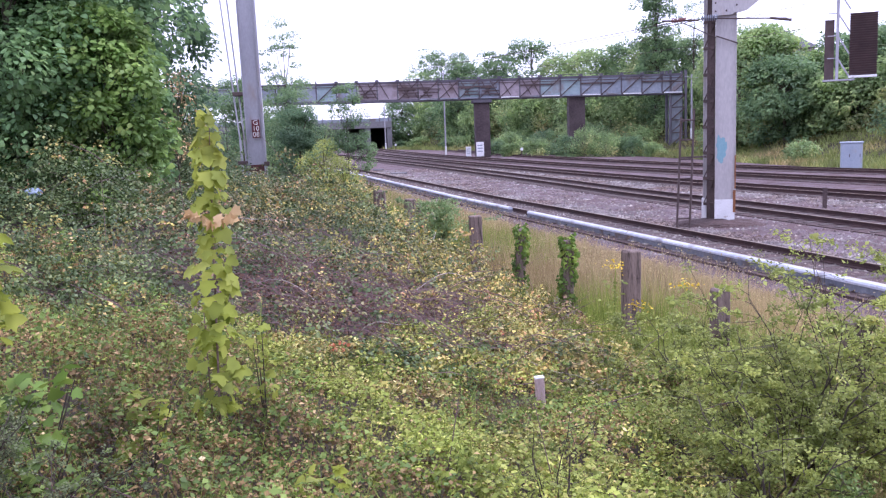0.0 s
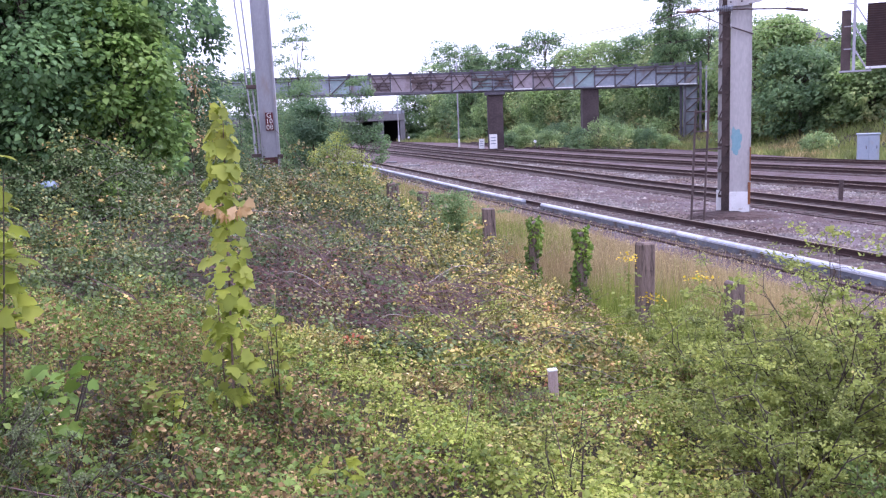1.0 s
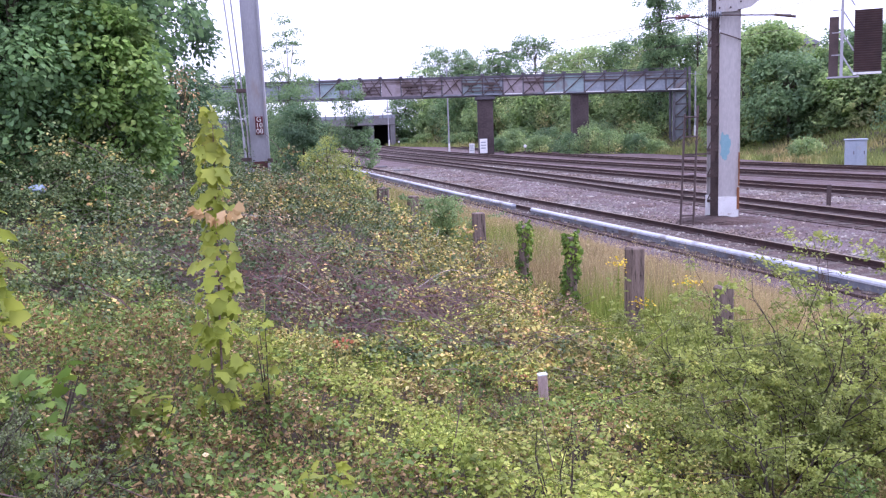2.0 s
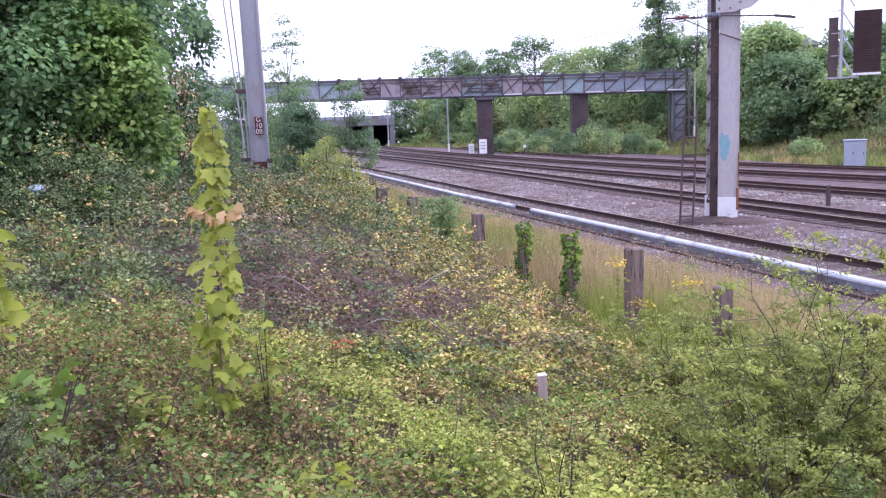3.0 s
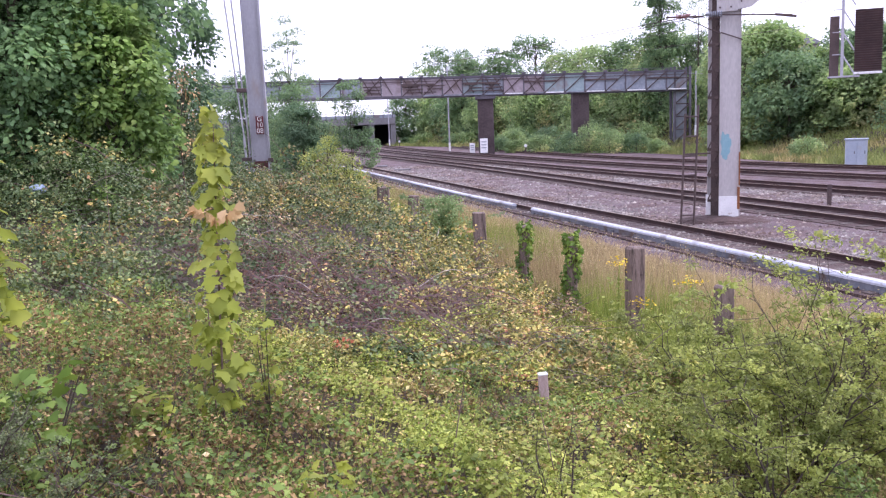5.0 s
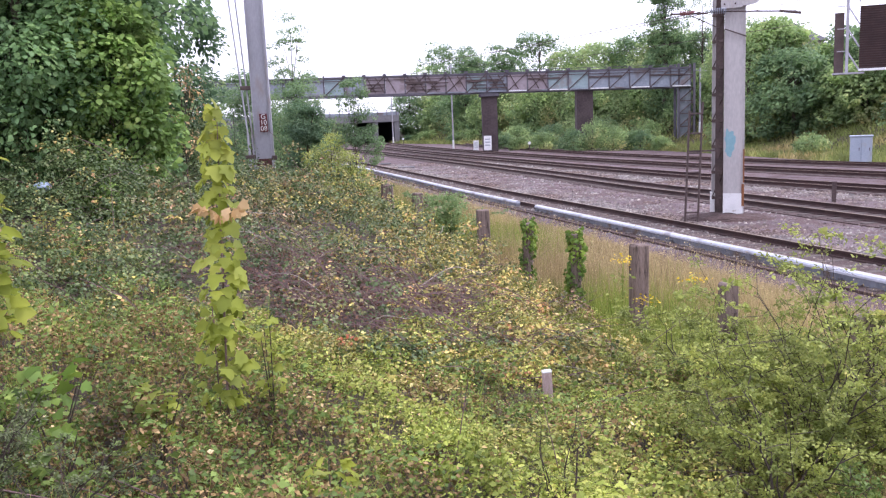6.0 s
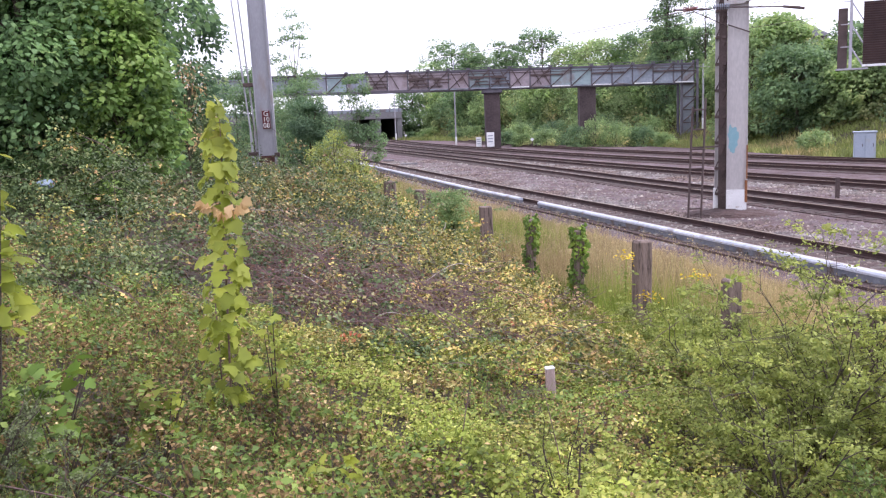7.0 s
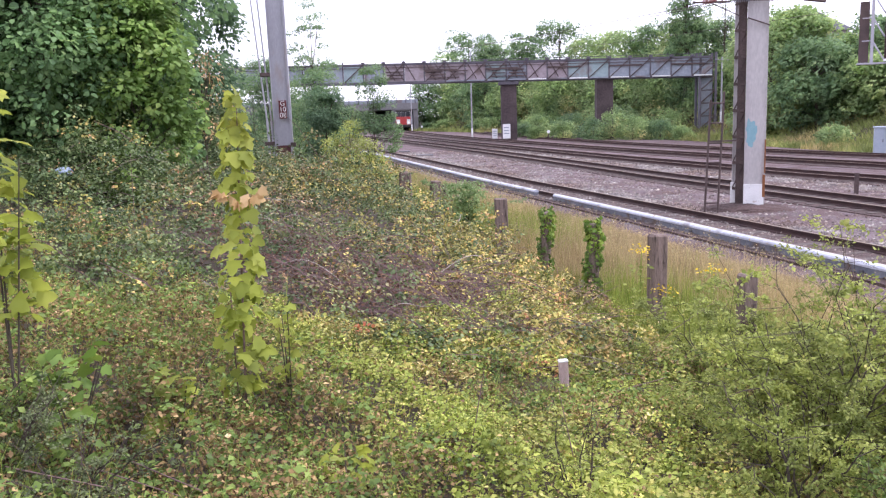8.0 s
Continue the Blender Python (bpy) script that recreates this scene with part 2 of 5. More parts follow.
def box(bm, lo, hi, bevel=0.0, m=None):
    c = [(a + b) / 2 for a, b in zip(lo, hi)]
    s = [b - a for a, b in zip(lo, hi)]
    vs = bmesh.ops.create_cube(bm, size=1)["verts"]
    bmesh.ops.scale(bm, vec=s, verts=vs)
    bmesh.ops.translate(bm, vec=c, verts=vs)
    if bevel:
        es = list({e for v in vs for e in v.link_edges})
        vs = list({v for f in bmesh.ops.bevel(bm, geom=es, offset=bevel, segments=1, affect="EDGES")["faces"] for v in f.verts} | {v for v in vs if v.is_valid})
    if m is not None:
        bmesh.ops.transform(bm, matrix=m, verts=vs)
    return bm


def rod(bm, a, b, r0, r1=None, n=8):
    """A tapered bar from a to b."""
    a, b = Vector(a), Vector(b)
    d = b - a
    m = Matrix.Translation((a + b) / 2) @ d.to_track_quat("Z", "Y").to_matrix().to_4x4()
    bmesh.ops.create_cone(bm, cap_ends=True, segments=n, radius1=r0, radius2=r0 if r1 is None else r1, depth=d.length, matrix=m)
    return bm


def strut(bm, a, b, w, h=None):
    """A square bar from a to b."""
    a, b = Vector(a), Vector(b)
    d = b - a
    m = Matrix.Translation((a + b) / 2) @ d.to_track_quat("Z", "Y").to_matrix().to_4x4()
    h = h or w
    return box(bm, (-w / 2, -h / 2, -d.length / 2), (w / 2, h / 2, d.length / 2), 0, m)


def mesh_from(name, verts, sizes, mat):
    """A mesh of separate faces: verts in face order, sizes the corner count of each face."""
    me = bpy.data.meshes.new(name)
    n = len(verts)
    me.vertices.add(n)
    me.vertices.foreach_set("co", np.asarray(verts, np.float32).ravel())
    me.loops.add(n)
    me.loops.foreach_set("vertex_index", np.arange(n, dtype=np.int32))
    sizes = np.asarray(sizes, np.int32)
    me.polygons.add(len(sizes))
    me.polygons.foreach_set("loop_start", np.concatenate(([0], np.cumsum(sizes)[:-1])).astype(np.int32))
    me.update(calc_edges=True)
    me.validate()
    me.materials.append(mat)
    return me


OVAL = [(0, 0, 0), (0.32, 0.26, 0.07), (0.68, 0.2, 0.05), (1, 0, -0.12), (0.68, -0.2, 0.05), (0.32, -0.26, 0.07)]
DIAMOND = [(0, 0, 0), (0.45, 0.3, 0.08), (1, 0, -0.1), (0.45, -0.3, 0.08)]
BROAD = [(0, 0, 0), (0.2, 0.4, 0.0), (0.62, 0.36, 0.03), (1, 0, -0.1), (0.62, -0.36, 0.03), (0.2, -0.4, 0.0)]
CHIP = [(0, 0, 0), (0.75, 0.42, 0.05), (0.9, -0.38, -0.08)]
PALM = [(0, 0, 0), (0.05, 0.28, 0.04), (0.0, 0.5, -0.03), (0.28, 0.42, 0.02), (0.5, 0.62, -0.05), (0.58, 0.3, 0.04), (0.78, 0.26, 0.0), (1, 0, -0.12),
        (0.78, -0.26, 0.0), (0.58, -0.3, 0.04), (0.5, -0.62, -0.05), (0.28, -0.42, 0.02), (0.0, -0.5, -0.03), (0.05, -0.28, 0.04)]


def unit(v):
    return v / np.maximum(np.linalg.norm(v, axis=1, keepdims=True), 1e-6)


def leaves(name, pos, size, mat, rng, shape=DIAMOND, lift=0.6, axis=None, width=1.0, flat=0.7, face=None):
    """One mesh of leaves. lift: how far their faces turn up; flat: how level their stalks lie."""
    pos = np.asarray(pos, float)
    n = len(pos)
    size = np.broadcast_to(np.asarray(size, float), (n,))[:, None]
    a = rng.normal(size=(n, 3)) if axis is None else np.asarray(axis, float) + rng.normal(size=(n, 3)) * 0.35
    if axis is None:
        a[:, 2] = a[:, 2] * (1 - flat) - 0.15
    a = unit(a)
    up = rng.normal(size=(n, 3)) * (1 - lift) + np.array((0, 0, 1.0)) * lift
    if face is not None:
        up = face + rng.normal(size=(n, 3)) * 0.38
    b = unit(np.cross(up, a))
    c = np.cross(a, b)
    t = np.array(shape)
    v = pos[:, None] + size[:, None] * (a[:, None] * t[None, :, :1] + width * b[:, None] * t[None, :, 1:2] + c[:, None] * t[None, :, 2:])
    return mesh_from(name, v.reshape(-1, 3), np.full(n, len(t)), mat)


def blades(name, pos, height, width, mat, rng, lean=0.35):
    """Grass: slender leaning blades that taper to a point."""
    pos = np.asarray(pos, float)
    n = len(pos)
    h = np.broadcast_to(np.asarray(height, float), (n,))[:, None]
    w = np.broadcast_to(np.asarray(width, float), (n,))[:, None]
    ang = rng.uniform(0, 2 * np.pi, n)
    flank = np.stack([np.cos(ang), np.sin(ang), np.zeros(n)], 1) * w
    bend = np.concatenate([rng.normal(size=(n, 2)) * lean, np.zeros((n, 1))], 1)
    v = np.stack([pos - flank, pos + flank, pos + h * (np.array((0, 0, 1.0)) + bend)], 1)
    return mesh_from(name, v.reshape(-1, 3), np.full(n, 3), mat)


def stuff(name, me, label, category):
    return tagged(new(name, me), label, category, kind="stuff")


# ---- the lie of the land ----


def near_rail(y):
    return 12.04 - 0.26544 * y - 0.000268 * y * y


def toe(y):
    """The foot of the far cutting bank."""
    return np.interp(y, [-200, 40, 64, 80, 92, 104, 116, 150, 170, 260], [110, 30.5, 26.8, 25.2, 22.6, 16.5, 9.5, -8.3, -7.5, 0])


def grade(x, y):
    return np.maximum(np.asarray(y, float) - 40, 0).clip(0, 130) * 0.0083 * np.clip((27 - np.asarray(x, float)) / 20, 0, 1)


def from_track(x, y):
    """Metres from the near rail, towards the camera's side."""
    return (near_rail(np.asarray(y, float)) - x) * 0.965


def swell(x, y, k, s):
    return np.sin(x * k + s) * np.cos(y * k * 0.83 + s * 1.7) + 0.5 * np.sin(x * k * 2.3 + y * k * 1.9 + s)


def land(x, y):
    x, y = np.asarray(x, float), np.asarray(y, float)
    s = from_track(x, y)
    bank = np.interp(s, [0.5, 1.2, 3.0, 7.0, 7.6, 9.6, 11.6, 13, 15, 18, 24, 60], [-0.22, -0.35, -0.2, 0.45, 0.6, 1.12, 1.45, 1.8, 2.05, 2.2, 2.35, 2.6])
    r = (x - toe(y)) * 0.92
    far = np.interp(r, [0, 3, 20, 26, 60], [-0.25, 0.25, 6.6, 7.4, 8.5])
    z = np.where(s > 0.5, bank, np.where(r > 0, far, -0.22))
    z = z + grade(x, y) * np.where(s > 8, 0.5, 1)
    rough = np.clip((s - 2) / 4, 0, 1) + np.clip(r / 6, 0, 1) * 2
    return z + swell(x, y, 0.9, 1.0) * 0.06 * rough + swell(x, y, 3.1, 2.0) * 0.02 * rough


def build_ground():
    xs = np.concatenate([np.linspace(-900, -70, 14), np.linspace(-60, -15, 46), np.linspace(-14.5, 16, 123), np.linspace(16.5, 70, 72), np.linspace(80, 900, 14)])
    ys = np.concatenate([np.linspace(-300, -20, 8), np.linspace(-15, -1, 8), np.linspace(0, 30, 101), np.linspace(30.8, 200, 170), np.linspace(215, 1500, 18)])
    X, Y = np.meshgrid(xs, ys)
    Z = land(X, Y)
    me = bpy.data.meshes.new("ground")
    nx, ny = len(xs), len(ys)
    idx = np.arange(nx * ny).reshape(ny, nx)
    f = np.stack([idx[:-1, :-1], idx[:-1, 1:], idx[1:, 1:], idx[1:, :-1]], -1).reshape(-1, 4)
    me.from_pydata(np.stack([X, Y, Z], -1).reshape(-1, 3).tolist(), [], f.tolist())
    cx, cy = X[:-1, :-1].ravel(), Y[:-1, :-1].ravel()
    stone = (from_track(cx, cy) < 1.6) & (cx < toe(cy) - 0.4) & (cy > -60) & (cy < 220)
    me.materials.append(M_SOIL), me.materials.append(M_BALLAST)
    me.polygons.foreach_set("material_index", stone.astype(np.int32))
    me.polygons.foreach_set("use_smooth", np.ones(len(f), bool))
    me.update()
    return tagged(new("ground", me), "brown soil banks with grey stone ballast along the tracks", "ground", kind="structure")


build_ground()

# ---- railway ----
RAIL_SECTION = [(-0.07, -0.16), (-0.07, -0.145), (-0.012, -0.12), (-0.012, -0.05), (-0.036, -0.035), (-0.036, -0.004), (-0.03, 0.0),
                (0.03, 0.0), (0.036, -0.004), (0.036, -0.035), (0.012, -0.05), (0.012, -0.12), (0.07, -0.145), (0.07, -0.16)]


def sweep(section, line, step, y0, y1):
    """A bmesh of a profile drawn along x = line(y)."""
    bm = bmesh.new()
    rings = []
    for y in np.arange(y0, y1 + 0.01, step):
        x = float(line(y))
        dx = float(line(y + 0.5)) - float(line(y - 0.5))
        k = 1 / math.hypot(1, dx)
        z = float(grade(x, y))
        rings.append([bm.verts.new((x + u * k, y - u * dx * k, z + w)) for u, w in section])
    for a, b in zip(rings, rings[1:]):
        for i in range(len(section)):
            j = (i + 1) % len(section)
            bm.faces.new((a[i], a[j], b[j], b[i]))
    bm.faces.new(rings[0][::-1]), bm.faces.new(rings[-1])
    return bm


def side(line, off):
    """The line moved off metres to the right, square to itself."""
    def moved(y):
        dx = float(line(y + 0.5)) - float(line(y - 0.5))
        return float(line(y)) + off * math.hypot(1, dx)
    return moved


def rail_track(line, y0, y1, label):
    t = thing("railway_track", pose(0, 0, 0), label, "railway track", "tracks", "structure")
    head = [(-0.034, 0.001), (-0.034, 0.006), (0.034, 0.006), (0.034, 0.001)]
    for k, off in enumerate((0.0, 1.505)):
        rl = part("rail", sweep(RAIL_SECTION, side(line, off), 1.5, y0, y1), M_RAIL, t)
        part("rail_head", sweep(head, side(line, off), 1.5, y0, y1), M_HEAD, rl)
    bed = [(-0.62, -0.3), (-0.62, -0.19), (-0.1, -0.165), (0.1, -0.165), (0.75, -0.158), (1.4, -0.165), (1.6, -0.165), (2.12, -0.19), (2.12, -0.3)]
    part("track_bed", sweep(bed, line, 1.5, y0, y1), M_BED, t, "dark oily ballast between the rails")
    me = done(box(bmesh.new(), (-1.25, -0.125, -0.3), (1.25, 0.125, -0.165), 0.015), "sleeper", M_SLEEPER)
    y = y0
    for i in range(150):
        if y > y1:
            break
        dx = float(line(y + 0.5)) - float(line(y - 0.5))
        x = float(line(y)) + 0.75 * math.hypot(1, dx)
        o = new("sleeper", me)
        o.parent = t
        o.matrix_basis = pose(x, y, float(grade(x, y)) + 0.012, 0, 0, -math.degrees(math.atan(dx)))
        y += 0.72 / math.hypot(1, dx)
    return t


def line_two(y):
    return 17.9 - 0.215 * y - 0.00055 * y * y


def line_three(y):
    return 30.17 - 0.4199 * y + 0.00071 * y * y


def line_four(y):
    return 41.22 - 0.53576 * y + 0.0011985 * y * y


def line_five(y):
    return 51.5 - 0.63 * y + 0.0018 * y * y


rail_track(near_rail, 7, 130, "rusty brown running line beside the pale cable conduit")
rail_track(line_two, 12, 150, "rusty brown running line on grey ballast")
rail_track(line_three, 22, 165, "rusty brown running line on pale ballast")
rail_track(line_four, 30, 200, "dark running line that leads under the road bridge")
rail_track(line_five, 36, 125, "dark overgrown siding at the foot of the bank")

# ---- cable conduit beside the near rail ----


def build_trough():
    """Pale lids on grey channel sections coloured darker as shaded sides, with one length missing."""
    t = thing("cable_conduit", pose(0, 0, 0), "pale blue-grey cable conduit with one gap along the near rail", "cable conduit", kind="structure")
    line = side(near_rail, -0.24)
    lid_section = [(-0.1, -0.035), (-0.1, 0.005), (-0.075, 0.04), (-0.03, 0.055), (0.03, 0.055), (0.075, 0.04), (0.1, 0.005), (0.1, -0.035)]
    for y0, y1 in ((6.0, 31.4), (33.3, 78.5)):
        a = y0
        while a < y1 - 0.5:
            b = min(a + 6.0, y1)
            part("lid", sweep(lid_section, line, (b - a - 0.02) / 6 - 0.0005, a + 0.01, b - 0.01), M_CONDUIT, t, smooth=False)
            part("channel", sweep([(-0.085, -0.3), (-0.085, -0.036), (0.085, -0.036), (0.085, -0.3)], line, (b - a - 0.005) / 6 - 0.0005, a, b - 0.005), M_CONDUIT_SHADE, t, "stained grey channel side with shade in its colour")
            a = b
    me = done(box(bmesh.new(), (-0.13, -0.05, -0.34), (0.13, 0.05, -0.1), 0.01), "saddle", M_TROUGH)
    for k in range(22):
        y = 7.0 + k * 3.0
        if 32 < y < 34.6:
            continue
        o = new("saddle", me)
        o.parent = t
        o.matrix_basis = pose(line(y), y, float(grade(line(y), y)), 0, 0, 15)


build_trough()

# ---- fence posts along the boundary ----


def ivy_on(parent, name, h, rng, count, r):
    a = rng.uniform(0, 2 * np.pi, count)
    z = h * (1 - rng.uniform(0, 1, count) ** 1.5 * 0.9) + rng.normal(size=count) * 0.03 + 0.02
    k = r * rng.uniform(0.55, 1.25, count) * (1 + 0.35 * np.sin(z * 9 + a) + 0.2 * np.sin(z * 21 + 2 * a))
    p = np.stack([np.cos(a) * k, np.sin(a) * k, z], 1)
    ax = np.stack([np.cos(a), np.sin(a), -0.8 * np.ones(count)], 1)
    ob = new(name, leaves(name, p, rng.uniform(0.03, 0.06, count), M_IVY, rng, PALM, 0.4, ax))
    ob.parent = parent
    return tagged(ob, "green ivy leaves", kind="stuff")


def build_posts():
    rng = np.random.default_rng(5)
    # y, top, width, ivy leaves
    for y, x, top, w, ivy, lean in [(5.4, 2.64, 1.69, 0.16, 0, 1), (7.4, 2.43, 1.57, 0.15, 0, 0), (9.2, 2.03, 1.67, 0.18, 0, 0.5), (10.7, 1.55, 1.6, 0.13, 800, 1),
                                    (12.2, 1.07, 1.6, 0.13, 520, 2), (13.6, 0.53, 1.69, 0.2, 0, -1), (16.5, -0.42, 1.68, 0.19, 0, 0), (17.3, -0.72, 1.7, 0.2, 0, 2),
                                    (20.0, -1.42, 1.74, 0.2, 0, -2), (20.9, -1.62, 1.72, 0.19, 0, 1)]:
        z = float(land(x, y)) - 0.1
        h = top - z
        t = thing("fence_post", pose(x, y, z, lean * 0.6, lean, 14 + 9 * lean),
                  "old timber fence post overgrown with ivy" if ivy else "weathered grey-brown timber fence post in long grass", "fence post", "boundary fence posts")
        bm = box(bmesh.new(), (-w / 2, -w * 0.42, 0), (w / 2, w * 0.42, h), 0.018)
        for v in bm.verts:
            if v.co.z > h * 0.8:
                v.co.z += 0.015 * math.sin(v.co.x * 40 + y)
        part("post", bm, M_WOOD, t)
        for k in range(3):
            part("staple", rod(bmesh.new(), (w * 0.2, -w * 0.42 - 0.012, h * (0.35 + 0.2 * k)), (w * 0.2, -w * 0.42 + 0.02, h * (0.35 + 0.2 * k)), 0.012, n=6), M_DARKSTEEL, t)
        if ivy:
            ivy_on(t, "ivy", h, rng, ivy, w * 0.62)
    # short marker stake in the clearing
    z = float(land(0.61, 5.5))
    s = thing("marker_stake", pose(0.61, 5.5, z - 0.05, 3, -3, 8), "short pale wooden marker stake among creeping leaves", "stake")
    bm = box(bmesh.new(), (-0.03, -0.02, 0), (0.03, 0.02, 0.265), 0.004)
    part("stake", bm, surface("bleached_stake", (0.4, 0.29, 0.28), (0.6, 0.47, 0.45), 6, 40, 0.9, stretch=(4, 4, 1)), s)
    part("painted_tip", box(bmesh.new(), (-0.032, -0.022, 0.256), (0.032, 0.022, 0.27), 0.004), M_WHITEPAINT, s, "white painted tip")


build_posts()

# ---- masts of the overhead line ----


def letter_bars(parent, text, size, m, mat):
    c = bpy.data.curves.new("lettering", "FONT")
    c.body, c.size, c.align_x, c.align_y, c.extrude = text, size, "CENTER", "CENTER", 0.004
    tmp = bpy.data.objects.new("lettering", c)
    scene.collection.objects.link(tmp)
    me = bpy.data.meshes.new_from_object(tmp.evaluated_get(bpy.context.evaluated_depsgraph_get()))
    bpy.data.objects.remove(tmp)
    me.materials.clear()
    me.materials.append(mat)
    o = new("lettering", me)
    o.parent = parent
    o.matrix_basis = m
    return o


def mast_leg(h, w, d):
    """A steel column with flanges on its two edges, face towards -y."""
    bm = bmesh.new()
    box(bm, (-w / 2, -0.02, 0), (w / 2, 0.02, h), 0)
    for s in (-1, 1):
        box(bm, (s * w / 2 - 0.012, -d, 0), (s * w / 2 + 0.012, d, h), 0.004)
    return bm


def build_mast_right():
    x, y = 9.0, 27.0
    z = -0.3
    t = thing("overhead_line_mast", pose(x, y, z, 0, 0, -18), "pale grey steel railway mast with white-painted foot and rust streaks", "railway mast", "line masts")
    h = 9.5
    col = part("column", mast_leg(h, 0.60, 0.09), M_MAST, t)
    part("white_foot", box(bmesh.new(), (-0.315, -0.1, 0.24), (0.285, 0.1, 0.9), 0.004), M_WHITEPAINT, col, "white-painted foot")
    for a, b, w in ((0.5, 1.2, 0.06), (1.25, 2.3, 0.02), (7.0, 7.5, 0.02)):
        part("rust_streak", box(bmesh.new(), (0.30 - w, -0.106, a), (0.318, 0.1, b), 0), M_RUST, col, "orange rust streak")
    bm = bmesh.new()
    rim = []
    for k in range(40):
        a = k * math.tau / 40
        q = 1 + 0.12 * math.sin(3 * a + 1) + 0.1 * math.sin(7 * a) + 0.07 * math.sin(13 * a + 2)
        rim.append(bm.verts.new((-0.12 + 0.15 * q * math.cos(a) * abs(math.cos(a)) ** -0.4 if abs(math.cos(a)) > 1e-6 else -0.12, -0.0225, 2.52 + 0.4 * q * math.sin(a))))
    bm.faces.new(rim)
    part("paint_smear", bm, M_CYAN, col, "cyan spray paint")
    # second, darker leg with battens between
    back = mast_leg(h, 0.09, 0.07)
    bmesh.ops.translate(back, vec=(-0.62, 0.35, 0), verts=back.verts)
    part("back_leg", back, M_MAST, t)
    part("back_foot", box(bmesh.new(), (-0.715, 0.26, 0.24), (-0.525, 0.45, 0.93), 0.004), M_WHITEPAINT, t, "white-painted foot")
    dark = mast_leg(h, 0.22, 0.06)
    bmesh.ops.translate(dark, vec=(-0.44, 0.14, 0), verts=dark.verts)
    part("channel", dark, M_DARKSTEEL, t, "dark rusted channel")
    for k in range(11):
        zz = 0.75 + k * 0.82
        part("batten", strut(bmesh.new(), (-0.66, 0.3, zz), (-0.32, 0.06, zz), 0.07, 0.09), M_DARKSTEEL, t)
        part("lacing_bar", strut(bmesh.new(), (-0.66, 0.28, zz), (-0.36, 0.06, zz + 0.7), 0.035, 0.02), M_DARKSTEEL, t)
    bm = bmesh.new()
    bmesh.ops.create_icosphere(bm, subdivisions=4, radius=1.0)
    for v in bm.verts:
        d = v.co.copy()
        v.co = Vector((d.x * 1.5 - 0.2, d.y * 0.9 + 0.1, 0.02 + d.z * 0.27))
        v.co += d * 0.05 * noise.noise(d * 7)
    part("ballast_mound", bm, M_BED, t, "dark ballast heaped round the foot")
    # gusset and registration arm
    bm = bmesh.new()
    pts = [(-0.42, 6.62), (0.12, 6.62), (0.6, 6.72), (1.15, 7.15), (1.15, 8.6), (-0.42, 8.6)]
    f = bm.faces.new([bm.verts.new((u, -0.14, w)) for u, w in pts])
    ex = bmesh.ops.extrude_face_region(bm, geom=[f])
    bmesh.ops.translate(bm, vec=(0, 0.03, 0), verts=[v for v in ex["geom"] if isinstance(v, bmesh.types.BMVert)])
    g = part("gusset_plate", bm, M_MAST, t)
    for u, w in ((-0.32, 6.75), (0.0, 6.75), (0.3, 6.9), (-0.32, 7.0)):
        part("bolt", rod(bmesh.new(), (u, -0.16, w), (u, -0.135, w), 0.03, n=6), M_DARKSTEEL, g)
    bm = bmesh.new()
    rod(bm, (-0.75, -0.3, 6.55), (1.72, -0.45, 6.36), 0.022)
    rod(bm, (1.25, -0.45, 6.4), (1.85, -0.45, 6.3), 0.04)
    rod(bm, (-1.9, -0.3, 6.55), (-0.8, -0.3, 6.5), 0.03)
    rod(bm, (-1.6, -0.3, 6.62), (-0.3, -0.2, 5.95), 0.014)
    rod(bm, (-0.3, -0.2, 6.0), (0.35, -0.1, 5.75), 0.02)
    part("registration_arm", bm, M_DARKSTEEL, t)
    bm = bmesh.new()
    for k in range(7):
        rod(bm, (-1.62 + k * 0.06, -0.3, 6.54 + 0.005 * k), (-1.585 + k * 0.06, -0.3, 6.54), 0.075, n=10)
    part("insulator", bm, surface("brown_glaze", (0.16, 0.05, 0.05), (0.24, 0.09, 0.08), 3, 20, 0.3), t, "brown ribbed insulator")
    bm = bmesh.new()
    for k in range(8):
        rod(bm, (-0.72 + k * 0.06, -0.3, 6.55), (-0.685 + k * 0.06, -0.3, 6.55), 0.09, n=10)
    part("insulator", bm, surface("grey_glaze", (0.12, 0.14, 0.18), (0.22, 0.24, 0.28), 3, 20, 0.3), t, "grey ribbed insulator")


build_mast_right()


def build_frame_ladder():
    t = thing("access_ladder", pose(7.3, 26.4, -0.25, 0, 0, 0), "thin dark rusty steel ladder frame beside the mast", "ladder")
    for s in (0.0, 0.4):
        part("stile", rod(bmesh.new(), (s, 0, 0), (s + 0.16, 0.1, 3.5 + s * 0.6), 0.034, n=6), M_DARKSTEEL, t)
    for k, zz in enumerate((0.35, 1.0, 1.6, 2.2, 2.8, 3.4)):
        u = 0.16 * zz / 3.5
        part("rung", rod(bmesh.new(), (u, 0.03, zz), (u + 0.4, 0.03, zz), 0.024, n=6), M_DARKSTEEL, t)
    part("top_bar", strut(bmesh.new(), (0.1, 0.06, 2.25), (0.95, 0.12, 2.25), 0.05), M_DARKSTEEL, t)


build_frame_ladder()


